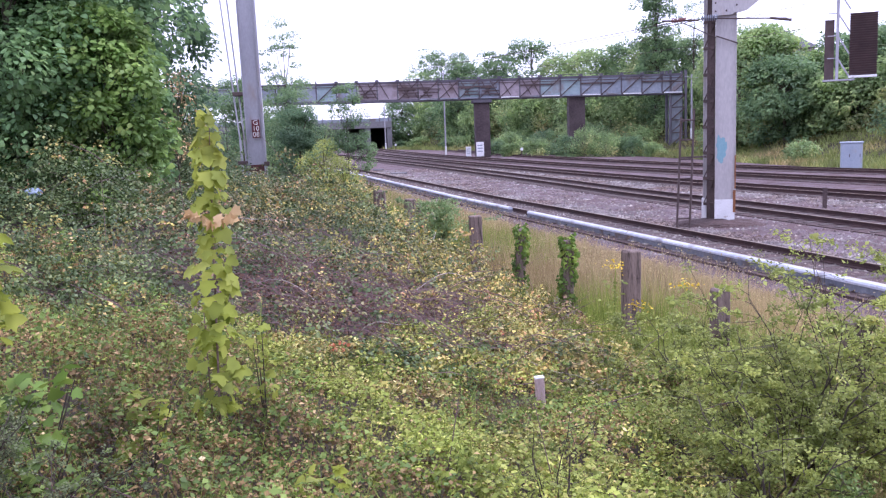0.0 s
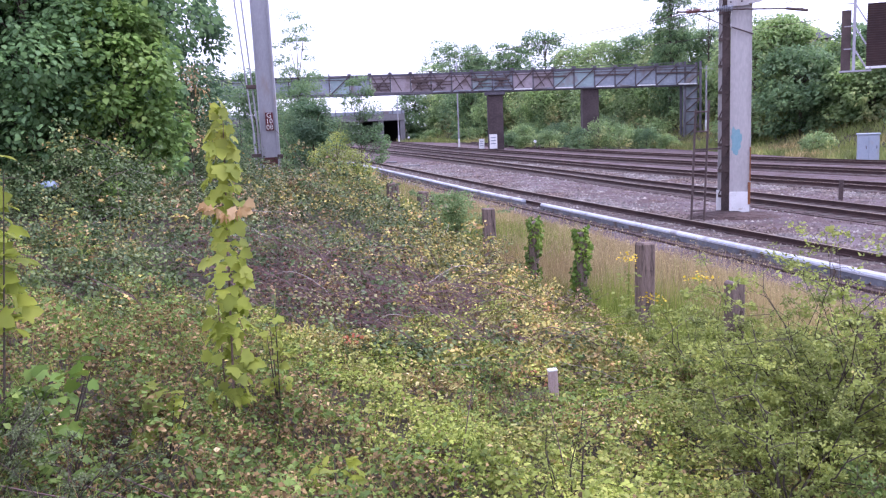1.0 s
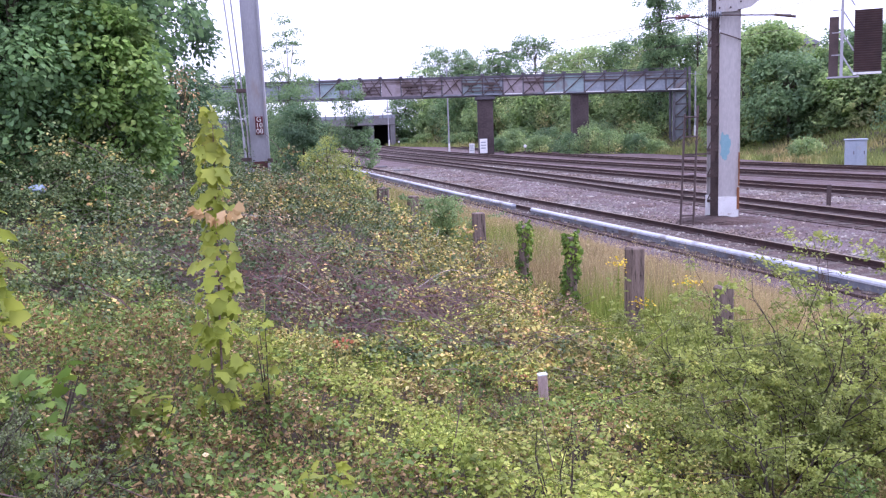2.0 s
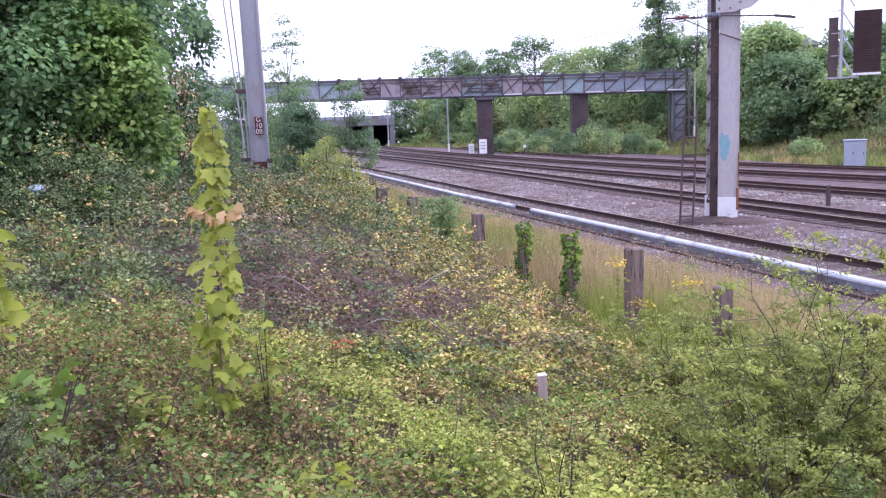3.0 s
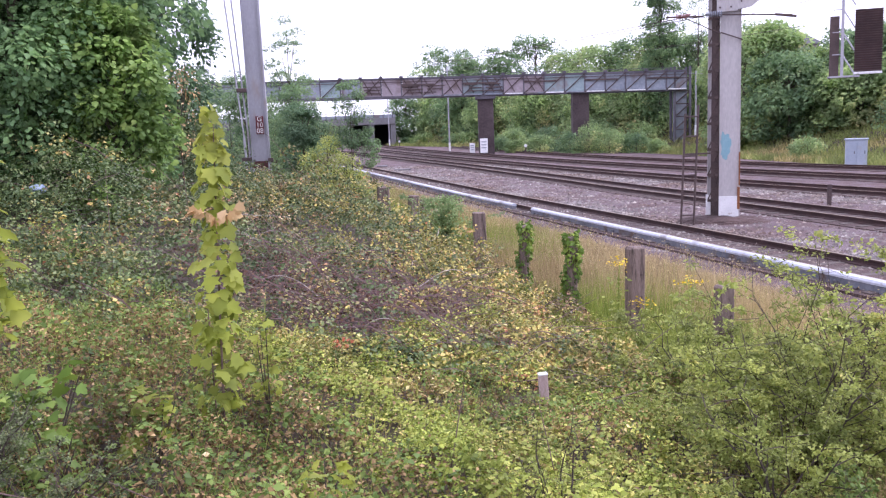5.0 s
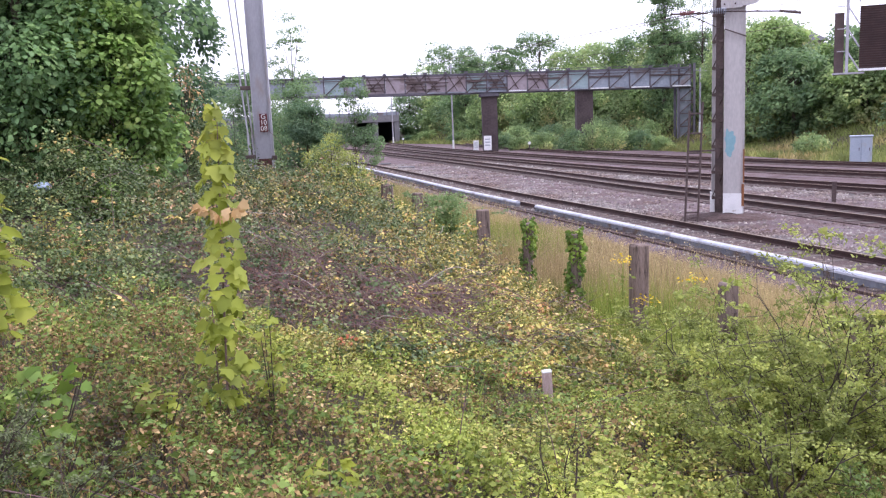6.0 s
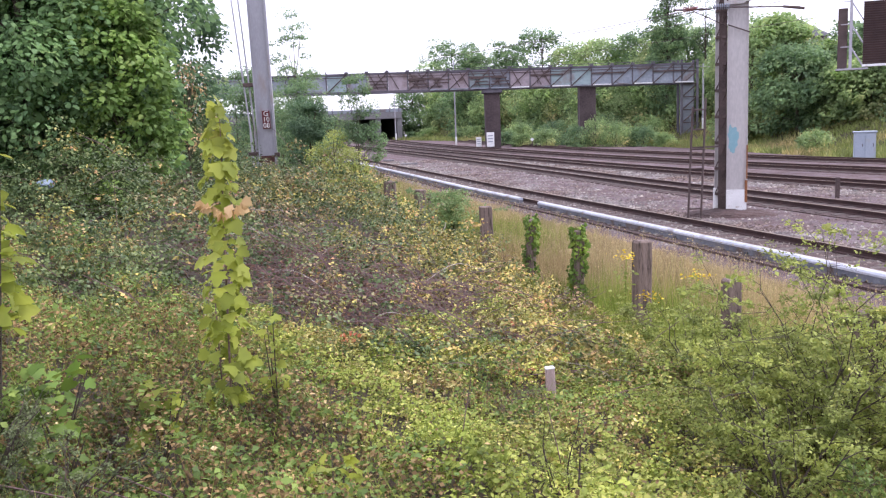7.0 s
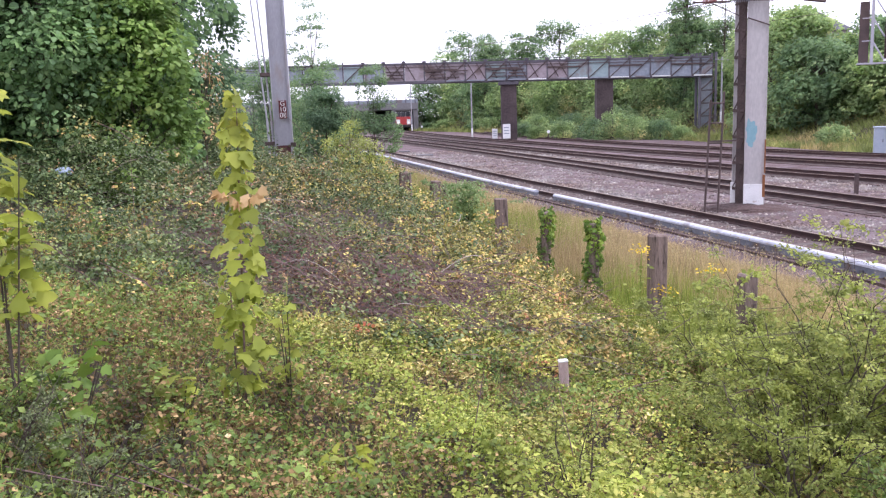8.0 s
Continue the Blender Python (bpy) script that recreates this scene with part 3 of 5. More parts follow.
def build_mast_left():
    x, y = -6.81, 31.5
    z = float(land(x, y)) - 0.2
    t = thing("overhead_line_mast", pose(x, y, z, 0, -0.7, 6), "tall pale grey steel railway mast with red number plate", "railway mast", "line masts")
    base = 1.45 - z
    h = 10.0 - z
    col = part("column", mast_leg(h, 0.57, 0.1), M_GALV, t)
    part("edge_channel", box(bmesh.new(), (0.3, -0.12, 0), (0.37, 0.12, h), 0.004), M_GALV, t)
    part("red_band", box(bmesh.new(), (-0.29, -0.03, base + 0.42), (0.29, -0.021, base + 0.68), 0), M_REDOX, col, "red oxide band")
    plate = part("number_plate", box(bmesh.new(), (-0.06, -0.14, base + 1.66), (0.22, -0.11, base + 2.32), 0.006), M_RED, col, "dark red number plate")
    for row, txt in enumerate(("G", "10", "08")):
        letter_bars(plate, txt, 0.25, pose(0.08, -0.143, base + 2.21 - row * 0.215, 90, 0, 0), M_WHITEPAINT)
    for k, (dx0, dx1, yy) in enumerate(((-0.5, -1.08, -0.1), (-0.36, -0.82, 0.05))):
        bm = bmesh.new()
        rod(bm, (dx0, yy, 0), (dx0 - 0.02, yy, base + 1.6), 0.045)
        rod(bm, (dx0 - 0.02, yy, base + 1.6), (dx1 + 0.1, yy, h), 0.03)
        part("conduit", bm, M_GALV, t, "pale steel conduit pipe")
    for zz in (base + 0.7, base + 3.2):
        part("clamp", box(bmesh.new(), (-0.66, -0.16, zz), (-0.3, 0.12, zz + 0.14), 0.01), M_DARKSTEEL, t)
    part("edge_clamp", box(bmesh.new(), (0.28, -0.15, base + 0.62), (0.46, 0.1, base + 0.78), 0.01), M_DARKSTEEL, t)


build_mast_left()

# ---- pipe and cable bridge over the lines ----
M_PANEL = surface("faded_panel_paint", (0.2, 0.23, 0.27), (0.34, 0.365, 0.41), 0.25, 4, 0.8, stain=(0.19, 0.16, 0.16), stain_at=0.6)
M_PANEL_TEAL = surface("faded_teal_panel", (0.21, 0.29, 0.3), (0.33, 0.41, 0.42), 0.3, 4, 0.8, stain=(0.25, 0.24, 0.24), stain_at=0.6)
M_PANEL_PINK = surface("faded_pink_panel", (0.27, 0.225, 0.24), (0.41, 0.35, 0.37), 0.3, 4, 0.8, stain=(0.2, 0.15, 0.14), stain_at=0.6)
M_BRICK = surface("sooty_brick", (0.045, 0.032, 0.034), (0.1, 0.075, 0.075), 0.7, 6, 0.95)
M_BEAM = surface("bridge_girder_paint", (0.075, 0.068, 0.082), (0.15, 0.138, 0.158), 0.5, 6, 0.8)


def build_pipe_bridge():
    y = 96.0
    t = thing("cable_bridge", pose(0, y, 0), "faded steel lattice cable bridge on dark piers across the tracks", "bridge")
    lo, hi, x0, x1 = 6.75, 8.75, -27.0, 26.9
    slope = -0.008
    def lift(x):
        return slope * (x - 5)
    def bar(a, b, w, h=None):
        return strut(bmesh.new(), (a[0], a[1], a[2] + lift(a[0])), (b[0], b[1], b[2] + lift(b[0])), w, h)
    for yy in (-0.9, 0.9):
        part("top_chord", bar((x0, yy, hi), (x1, yy, hi), 0.22, 0.22), M_BEAM, t)
        part("bottom_chord", bar((x0, yy, lo), (x1, yy, lo), 0.28, 0.26), M_BEAM, t)
    n = 24
    step = (x1 - x0) / n
    rng = random.Random(3)
    for i in range(n):
        a = x0 + i * step
        part("upright", bar((a, -0.95, lo), (a, -0.95, hi + (0.35 if i % 3 == 0 else 0.1)), 0.14), M_BEAM, t)
        if i % 2 == 0 or i > 10:
            part("diagonal", bar((a, -1.0, lo), (a + step, -1.0, hi), 0.1), M_DARKSTEEL, t)
        if i % 3 == 1 and i > 8:
            part("mid_rail", bar((a, -1.0, (lo + hi) / 2 + 0.3), (a + step * 1.6, -1.0, (lo + hi) / 2 + 0.3), 0.16), M_DARKSTEEL, t)
        if i >= 0:
            mt = M_PANEL_TEAL if i in (6, 13, 17, 18) else M_PANEL_PINK if i in (8, 9, 10, 11, 12, 15, 16) else M_PANEL
            z0, z1 = lo + 0.12 + lift(a), hi - rng.choice((0.12, 0.12, 0.14, 0.2)) + lift(a)
            part("panel", box(bmesh.new(), (a + 0.08, -0.9, z0), (a + step - 0.06, -0.84, z1), 0), mt, t)
        if 8 <= i <= 16:
            for u in (0.12,) if i % 2 else (0.12, 0.55):
                part("hanger", bar((a + step * u, -1.06, hi - 0.1), (a + step * (u + 0.42), -1.06, lo + 0.25), 0.09), M_DARKSTEEL, t)
        if i in (8, 10, 11, 13, 14):
            for zz in (0.45, 0.8, 1.15):
                e = a + step * rng.uniform(0.0, 0.3)
                part("pipe", bar((e, -1.12, lo + zz), (e + step * rng.uniform(0.6, 0.95), -1.12, lo + zz), 0.11), M_DARKSTEEL, t, "dark rusted pipe")
        if i > 6:
            part("bracket", bar((a - 0.2, -1.05, hi + 0.16), (a + 0.2, -1.05, hi + 0.16), 0.24, 0.22), M_BEAM, t)
        if i > 10:
            part("ledge", bar((a + 0.15, -1.25, lo + 0.05), (a + step - 0.15, -1.25, lo + 0.05), 0.22, 0.12), M_WHITEPAINT if i > 14 and i % 2 else M_PANEL, t)
    part("top_pipe", bar((x0, -1.05, hi - 0.36), (x1, -1.05, hi - 0.36), 0.07), M_DARKSTEEL, t, "dark rusted pipe")
    part("cable_tray", bar((x0, 0.2, hi + 0.12), (x1, 0.2, hi + 0.12), 0.5, 0.1), M_BEAM, t)
    rl = bmesh.new()
    for i in range(10, n):
        a = x0 + i * step
        strut(rl, (a, 0.8, hi), (a, 0.8, hi + 0.5), 0.05)
    strut(rl, (x0 + 10 * step, 0.8, hi + 0.45), (x1, 0.8, hi + 0.3), 0.05)
    part("handrail", rl, M_BEAM, t)
    g = float(land(4.7, y))
    part("pier", box(bmesh.new(), (3.85, -0.9, g - 0.3), (5.55, 0.9, lo - 0.1), 0.05), M_BRICK, t, "dark sooty brick pier")
    part("pier_cap", box(bmesh.new(), (3.6, -1.2, lo - 0.5), (5.8, 1.2, lo - 0.12), 0.05), M_BEAM, t)
    g = float(land(15.6, y))
    part("pier", box(bmesh.new(), (14.35, -0.8, g - 0.3), (16.15, 0.8, hi - 0.1), 0.05), M_BRICK, t, "dark sooty brick pier")
    g = -0.6
    for sx in (25.6, 27.3):
        for sy in (-0.8, 0.8):
            part("tower_leg", strut(bmesh.new(), (sx, sy, g), (sx, sy, hi + 0.3), 0.24), M_BEAM, t)
    for k in range(6):
        z0, z1 = g + k * 1.4, g + (k + 1) * 1.4
        part("tower_brace", strut(bmesh.new(), (25.6, -0.85, z0), (27.3, -0.85, z1), 0.12), M_DARKSTEEL, t)
        part("tower_bar", strut(bmesh.new(), (25.6, -0.85, z1), (27.3, -0.85, z1), 0.12), M_DARKSTEEL, t)
    part("tower_panel", box(bmesh.new(), (25.7, -0.5, g), (27.0, 0.3, hi - 2.1), 0.02), M_PANEL, t)


build_pipe_bridge()

# ---- road bridge in the distance, with the opening that the train comes through ----
M_CONC = surface("pale_bridge_concrete", (0.15, 0.145, 0.15), (0.24, 0.23, 0.24), 0.2, 3, 0.9, stain=(0.12, 0.11, 0.11), stain_at=0.6)
# near-black: puts shade into the bridge openings' colour; also dark window panes
M_DEEPDARK = surface("near_black_fill", (0.008, 0.008, 0.009), (0.016, 0.015, 0.016), 0.4, 4, 0.95)


def build_road_bridge():
    t = thing("road_bridge", pose(-10.75, 150, 1.0, 0, 0, 11), "pale concrete road bridge with dark openings over the tracks", "bridge")
    part("deck_beam", box(bmesh.new(), (-40, 0, 3.45), (2.3, 40, 4.6), 0.05), M_CONC, t)
    part("parapet", box(bmesh.new(), (-40, 0, 4.6), (2.3, 0.3, 5.15), 0.03), M_PANEL, t)
    for k in range(26):
        part("parapet_post", box(bmesh.new(), (-39.5 + k * 1.65, -0.08, 4.6), (-39.38 + k * 1.65, 0.0, 5.55), 0), M_BEAM, t)
    part("hand_rail", box(bmesh.new(), (-40, -0.06, 5.48), (2.3, 0.0, 5.55), 0), M_BEAM, t)
    for a, b in ((-2.4, -1.45), (1.45, 2.3), (-7.2, -6.6), (-13, -12), (-40, -20)):
        part("abutment", box(bmesh.new(), (a, 0.2, -1.2), (b, 39.8, 3.5), 0.03), M_CONC, t)
    # near-black sheets on walls and underside put shade into the opening
    for a in (-1.45, 1.445):
        part("shade_lining", box(bmesh.new(), (a, 1.2, -1.2), (a + 0.006, 39.5, 3.44), 0), M_DEEPDARK, t)
    # unseen sheet added to shut out the sky and darken the side bays
    part("dark_backing", box(bmesh.new(), (-19.9, 38.5, -1.2), (-2.95, 39.2, 3.44), 0), M_DEEPDARK, t)
    part("shade_soffit", box(bmesh.new(), (-1.44, 1.0, 3.43), (1.44, 39.5, 3.446), 0), M_DEEPDARK, t)


build_road_bridge()

# ---- the train ----


def build_train():
    m_red = surface("train_red", (0.36, 0.03, 0.03), (0.46, 0.05, 0.045), 1, 20, 0.35, 0, 0)
    m_cream = surface("train_white", (0.7, 0.7, 0.68), (0.8, 0.8, 0.78), 1, 20, 0.35, 0, 0)
    m_glass = surface("train_window", (0.012, 0.014, 0.018), (0.02, 0.022, 0.028), 1, 20, 0.1, 0, 0)
    m_under = surface("train_underframe", (0.02, 0.018, 0.018), (0.05, 0.045, 0.04), 1, 20, 0.8)
    lamp, n, l, b = mat_base("train_headlamp", 0.3)
    b.inputs["Base Color"].default_value = (0.9, 0.88, 0.8, 1)
    b.inputs["Emission Color"].default_value = (1, 0.95, 0.8, 1)
    b.inputs["Emission Strength"].default_value = 0.12
    t = thing("train", pose(0, 0, 0), "red and white electric train coming out of the bridge", "train")
    for k in range(2):
        y0, y1 = k * 20.4, k * 20.4 + 20
        body = part("car_body", box(bmesh.new(), (-1.28, y0, 1.0), (1.28, y1, 3.2), 0.12), m_cream, t)
        part("roof", box(bmesh.new(), (-1.26, y0 - 0.1, 3.1), (1.26, y1 - 0.05, 3.55), 0.15), m_under, t)
        part("underframe", box(bmesh.new(), (-1.2, y0 + 0.3, 0.35), (1.2, y1 - 0.3, 1.0), 0.05), m_under, t)
        part("red_stripe", box(bmesh.new(), (-1.285, y0 + 0.1, 1.2), (1.285, y1 - 0.1, 1.75), 0), m_red, body)
        for s in (-1, 1):
            for j in range(8):
                part("window", box(bmesh.new(), (s * 1.285 - 0.01, y0 + 1.6 + j * 2.2, 2.0), (s * 1.285 + 0.01, y0 + 3.1 + j * 2.2, 2.85), 0), m_glass, body)
        for yy in (2.5, 16.5):
            for s in (-0.75, 0.75):
                part("wheel", rod(bmesh.new(), (s - 0.06, y0 + yy, 0.45), (s + 0.06, y0 + yy, 0.45), 0.45, n=16), m_under, t)
    part("cab_front", box(bmesh.new(), (-1.26, -0.12, 0.85), (1.26, 0.02, 2.3), 0.06), m_red, t, "red cab front")
    for a in (-1.2, -0.39, 0.42):
        part("windscreen", box(bmesh.new(), (a, -0.11, 2.32), (a + 0.78, -0.02, 3.1), 0.02), m_glass, t)
    for a in (-1.22, 0.6):
        part("corner_panel", box(bmesh.new(), (a, -0.15, 1.0), (a + 0.62, -0.1, 1.85), 0.01), m_cream, t, "white corner panel")
    part("bumper", box(bmesh.new(), (-1.25, -0.3, 0.55), (1.25, -0.05, 0.95), 0.05), m_under, t)
    for s in (-0.9, 0.9):
        part("headlamp", rod(bmesh.new(), (s, -0.18, 1.3), (s, -0.13, 1.3), 0.2, n=12), lamp, t, "lit headlamp")
    return t


TRAIN = build_train()


def motions():
    rows = []
    for t, y in ((0.0, 254.0), (4.0, 212.0), (6.8, 190.0), (7.5, 172.0), (7.7, 152.0), (7.8, 151.0), (7.9, 150.0), (8.0, 149.0)):
        x = line_four(y) + 0.95
        turn = -math.degrees(math.atan(line_four(y + 10) - line_four(y + 9)))
        rows.append((t, pose(x, y, float(grade(x, y)), 0, 0, turn)))
    walk(TRAIN, rows)

# ---- trackside things ----


def build_cabinet():
    x, y = 26.0, 54.0
    z = float(land(x, y)) - 0.03
    t = thing("equipment_cabinet", pose(x, y, z, 0, 0, -22), "pale grey-blue metal trackside equipment cabinet", "cabinet")
    m = surface("pale_cabinet_paint", (0.3, 0.35, 0.42), (0.4, 0.45, 0.52), 1, 20, 0.6, 0, 0.1, stain=(0.35, 0.36, 0.38))
    part("body", box(bmesh.new(), (-0.62, -0.35, 0.1), (0.62, 0.35, 1.72), 0.02), m, t)
    part("roof", box(bmesh.new(), (-0.68, -0.42, 1.72), (0.68, 0.42, 1.82), 0.03), m, t)
    part("plinth", box(bmesh.new(), (-0.58, -0.3, -0.15), (0.58, 0.3, 0.1), 0), M_TROUGH, t)
    for a, b in ((-0.58, -0.015), (0.015, 0.58)):
        d = part("door", box(bmesh.new(), (a, -0.375, 0.16), (b, -0.35, 1.66), 0.008), m, t)
        part("handle", box(bmesh.new(), ((a + b) / 2 + 0.15, -0.4, 0.85), ((a + b) / 2 + 0.19, -0.37, 1.05), 0.005), M_DARKSTEEL, d)


def build_signal():
    """Back of a signal hung in a steel cage from a cantilever beam."""
    t = thing("railway_signal", pose(21.6, 45, 0, 0, 0, -20), "dark louvred signal head in a grey steel cage on a gantry", "railway signal")
    zb, zt = 5.1, 8.9
    part("backboard", box(bmesh.new(), (-0.15, 0, zb + 0.1), (1.12, 0.12, 8.4), 0.01), M_DARKSTEEL, t)
    for k in range(26):
        part("louvre", box(bmesh.new(), (-0.18, -0.07, zb + 0.25 + k * 0.12), (1.15, 0.0, zb + 0.31 + k * 0.12), 0.008), M_RAIL, t)
    part("bottom_rail", box(bmesh.new(), (-0.18, -0.1, zb + 0.02), (1.15, 0.05, zb + 0.14), 0.01), M_WHITEPAINT, t, "white bottom rail")
    for u in (-0.72,):
        part("hanger", strut(bmesh.new(), (u, 0.3, zb - 0.05), (u, 0.3, 10.0), 0.14), M_GALV, t)
    part("back_panel", box(bmesh.new(), (-1.32, 0.5, zb), (-0.86, 0.56, 8.2), 0), M_DARKSTEEL, t)
    for k in range(4):
        z0 = zb + 0.1 + k * 1.15
        part("cage_bar", strut(bmesh.new(), (-0.72, 0.28, z0 + 1.0), (-0.15, 0.1, z0), 0.07), M_GALV, t)
        part("cage_rung", strut(bmesh.new(), (-1.2, 0.3, z0 + 1.0), (-0.72, 0.3, z0 + 1.0), 0.05), M_GALV, t)
    part("platform", box(bmesh.new(), (-1.4, -0.1, zb - 0.1), (0.1, 0.5, zb - 0.02), 0), M_GALV, t)
    part("gantry_beam", box(bmesh.new(), (-2.0, 0.1, 9.9), (12, 0.6, 10.4), 0.03), M_GALV, t)
    part("gantry_post", box(bmesh.new(), (11.4, 0.0, -0.2), (12, 0.7, 10.4), 0.03), M_GALV, t)


def build_poles():
    for x, y, top, r in ((0.6, 104, 10.6, 0.09), (-9.4, 146, 10.0, 0.1), (17.8, 108, 6.3, 0.09), (27.9, 95, 8.5, 0.12)):
        z = float(land(x, y)) - 0.1
        t = thing("line_post", pose(x, y, z), "slim pale steel post beside the tracks", "post", "slim trackside posts")
        part("pole", rod(bmesh.new(), (0, 0, 0), (0, 0, top - z), r, r * 0.8), M_GALV, t)
        part("white_foot", rod(bmesh.new(), (0, 0, 0), (0, 0, 1.3), r * 1.25), M_WHITEPAINT, t)
        part("bracket", strut(bmesh.new(), (-0.8, 0, (top - z) * 0.97), (0.8, 0, (top - z) * 0.95), 0.06), M_GALV, t)
    for x, y, w, h in ((4.35, 94.6, 0.85, 1.8), (3.1, 96, 0.6, 1.3)):
        z = float(land(x, y)) - 0.05
        t = thing("notice_board", pose(x, y, z), "small white trackside notice board on a post", "sign", "white notice boards")
        part("board", box(bmesh.new(), (-w / 2, -0.03, h * 0.12), (w / 2, 0.03, h), 0.02), M_WHITEPAINT, t)
        part("post", rod(bmesh.new(), (0, 0.05, -0.1), (0, 0.05, h * 0.8), 0.05), M_GALV, t)
        bars = bmesh.new()
        for k in range(3):
            box(bars, (-w * 0.35, -0.036, h * (0.4 + 0.18 * k)), (w * 0.3, -0.031, h * (0.46 + 0.18 * k)), 0)
        part("lettering_bars", bars, M_PANEL, t)
    for x, y, w, d, a in ((-5.5, 74, 0.9, 0.5, 12), (-3.4, 67, 1.3, 0.5, 10)):
        o = part("concrete_slab", box(bmesh.new(), (-w / 2, -d / 2, 0), (w / 2, d / 2, 0.12), 0.02), M_CONC)
        o.matrix_basis = pose(x, y, float(land(x, y)) + 0.01, 0, 0, a)
        tagged(o, "pale concrete slab lying on the ballast", "slab", "concrete slabs")
    for x, y in ((8.7, 92), (-7.4, 140)):
        z = float(land(x, y))
        t = thing("ground_signal", pose(x, y, z - 0.05), "small ground signal with a white disc", "railway signal", "ground signals")
        part("post", rod(bmesh.new(), (0, 0, 0), (0, 0, 0.75), 0.06), M_DARKSTEEL, t)
        part("disc", rod(bmesh.new(), (0, -0.12, 0.95), (0, -0.06, 0.95), 0.17, n=16), M_WHITEPAINT, t, "white disc")
    for x, y, z in ((14.0, 31.0, 0.55), (15.3, 26.3, 0.35)):
        t = thing("marker_post", pose(x, y, -0.3), "short dark steel marker post in the ballast", "post", "short marker posts")
        part("stem", box(bmesh.new(), (-0.07, -0.05, 0), (0.07, 0.05, z + 0.3), 0.01), M_DARKSTEEL, t)


def build_wires():
    for k, (x0, y0, z0, x1, y1, z1) in enumerate(((9.2, 26.6, 6.35, -4, 97, 10.6), (7.8, 26.6, 6.2, -22, 130, 10.8), (17, 40, 7.2, 2, 104, 10.2), (17, 40, 8.3, 4, 120, 11.4))):
        c = bpy.data.curves.new("overhead_wire", "CURVE")
        c.dimensions, c.bevel_depth, c.bevel_resolution = "3D", 0.012, 1
        sp = c.splines.new("POLY")
        sp.points.add(12)
        for i in range(13):
            u = i / 12
            sp.points[i].co = (x0 + (x1 - x0) * u, y0 + (y1 - y0) * u, z0 + (z1 - z0) * u - 1.4 * u * (1 - u), 1)
        c.materials.append(M_DARKSTEEL)
        w = new("overhead_wire", c)
        tagged(w, "thin dark overhead line wire above the tracks", "wire", "overhead wires")


build_cabinet()
build_signal()
build_poles()
build_wires()

# ---- trees and scrub ----


def clump_points(rng, centres, radii, n, middle):
    """Points on the outer shells of many uneven clumps, and the way each faces."""
    k = rng.integers(0, len(centres), n)
    d = unit(rng.normal(size=(n, 3)))
    out = unit(centres[k] - middle)
    back = np.minimum((d * out).sum(1) + 0.35, 0)[:, None]
    d = unit(d - 2 * back * out)
    r = rng.uniform(0.3, 1, n) ** 0.4
    return centres[k] + d * radii[k] * r[:, None], d


def tree(name, x, y, height, spread, crown_from, n, size, mat, seed, label, clumps=60, shape=DIAMOND, trunk=0.14, category="tree", group="", lean=0.0, puff=0.22, taper=0.5, base=None):
    rng = np.random.default_rng(seed)
    z = float(land(x, y)) - 0.1 if base is None else base
    t = thing(name, pose(x, y, z), label, category, group)
    bm = bmesh.new()
    top = Vector((lean, 0, height * 0.93))
    rod(bm, (0, 0, 0), top * 0.5, trunk, trunk * 0.65)
    rod(bm, top * 0.5, top, trunk * 0.65, trunk * 0.15)
    u = rng.uniform(0, 1, clumps)
    zc = crown_from + (height - crown_from) * u
    prof = np.sin(np.pi * np.clip(0.12 + 0.82 * u, 0, 1)) ** taper
    ang = rng.uniform(0, 2 * np.pi, clumps)
    rad = spread * prof * rng.uniform(0.02, 1.0, clumps) ** 0.6
    c = np.stack([np.cos(ang) * rad + lean * zc / height, np.sin(ang) * rad, zc], 1)
    rr = spread * puff * rng.uniform(0.5, 1.35, clumps)
    radii = np.stack([rr, rr, rr * 0.8], 1)
    for i in range(0, clumps, 2):
        a = top * float(np.clip(zc[i] / height * 0.75, 0.1, 0.95))
        rod(bm, a, c[i], max(trunk * 0.22, 0.006), 0.006, n=5)
    part("trunk", bm, M_BARK, t)
    middle = np.stack([0 * zc, 0 * zc, zc * 0.75], 1).mean(0)
    p, d = clump_points(rng, c, radii, n, middle)
    keep = p[:, 2] > 0.05
    p, d = p[keep], d[keep]
    droop = d * np.array((1, 1, 0.3)) + np.array((0, 0, -0.5))
    cr = new("crown", leaves("crown", p, rng.uniform(0.65, 1.25, len(p)) * size, mat, rng, shape, 0.55, droop, face=d * 0.75 + np.array((0, 0, 0.5))))
    cr.parent = t
    return t


# near sycamores and the dark tree behind them
tree("tree", -6.6, 14.0, 6.6, 2.3, 0.5, 44000, 0.105, M_SYC, 11, "broad green sycamore tree at the edge of the brambles", 280, BROAD, 0.16, group="sycamores", puff=0.23, taper=0.3)
tree("tree", -9.0, 13.0, 7.0, 2.8, 0.3, 13000, 0.15, M_SYC, 12, "broad green sycamore tree at the edge of the brambles", 200, BROAD, 0.16, group="sycamores", puff=0.27, taper=0.35)
tree("tree", -6.2, 12.6, 5.0, 1.3, 1.2, 12000, 0.1, M_SYC, 10, "slim green sycamore at the edge of the brambles", 90, BROAD, 0.07, group="sycamores", puff=0.36, taper=0.3)
tree("tree", -5.0, 13.0, 3.2, 0.9, 0.3, 10500, 0.095, M_YOUNG, 13, "young bright green sycamore under the larger trees", 80, BROAD, 0.06, puff=0.38)
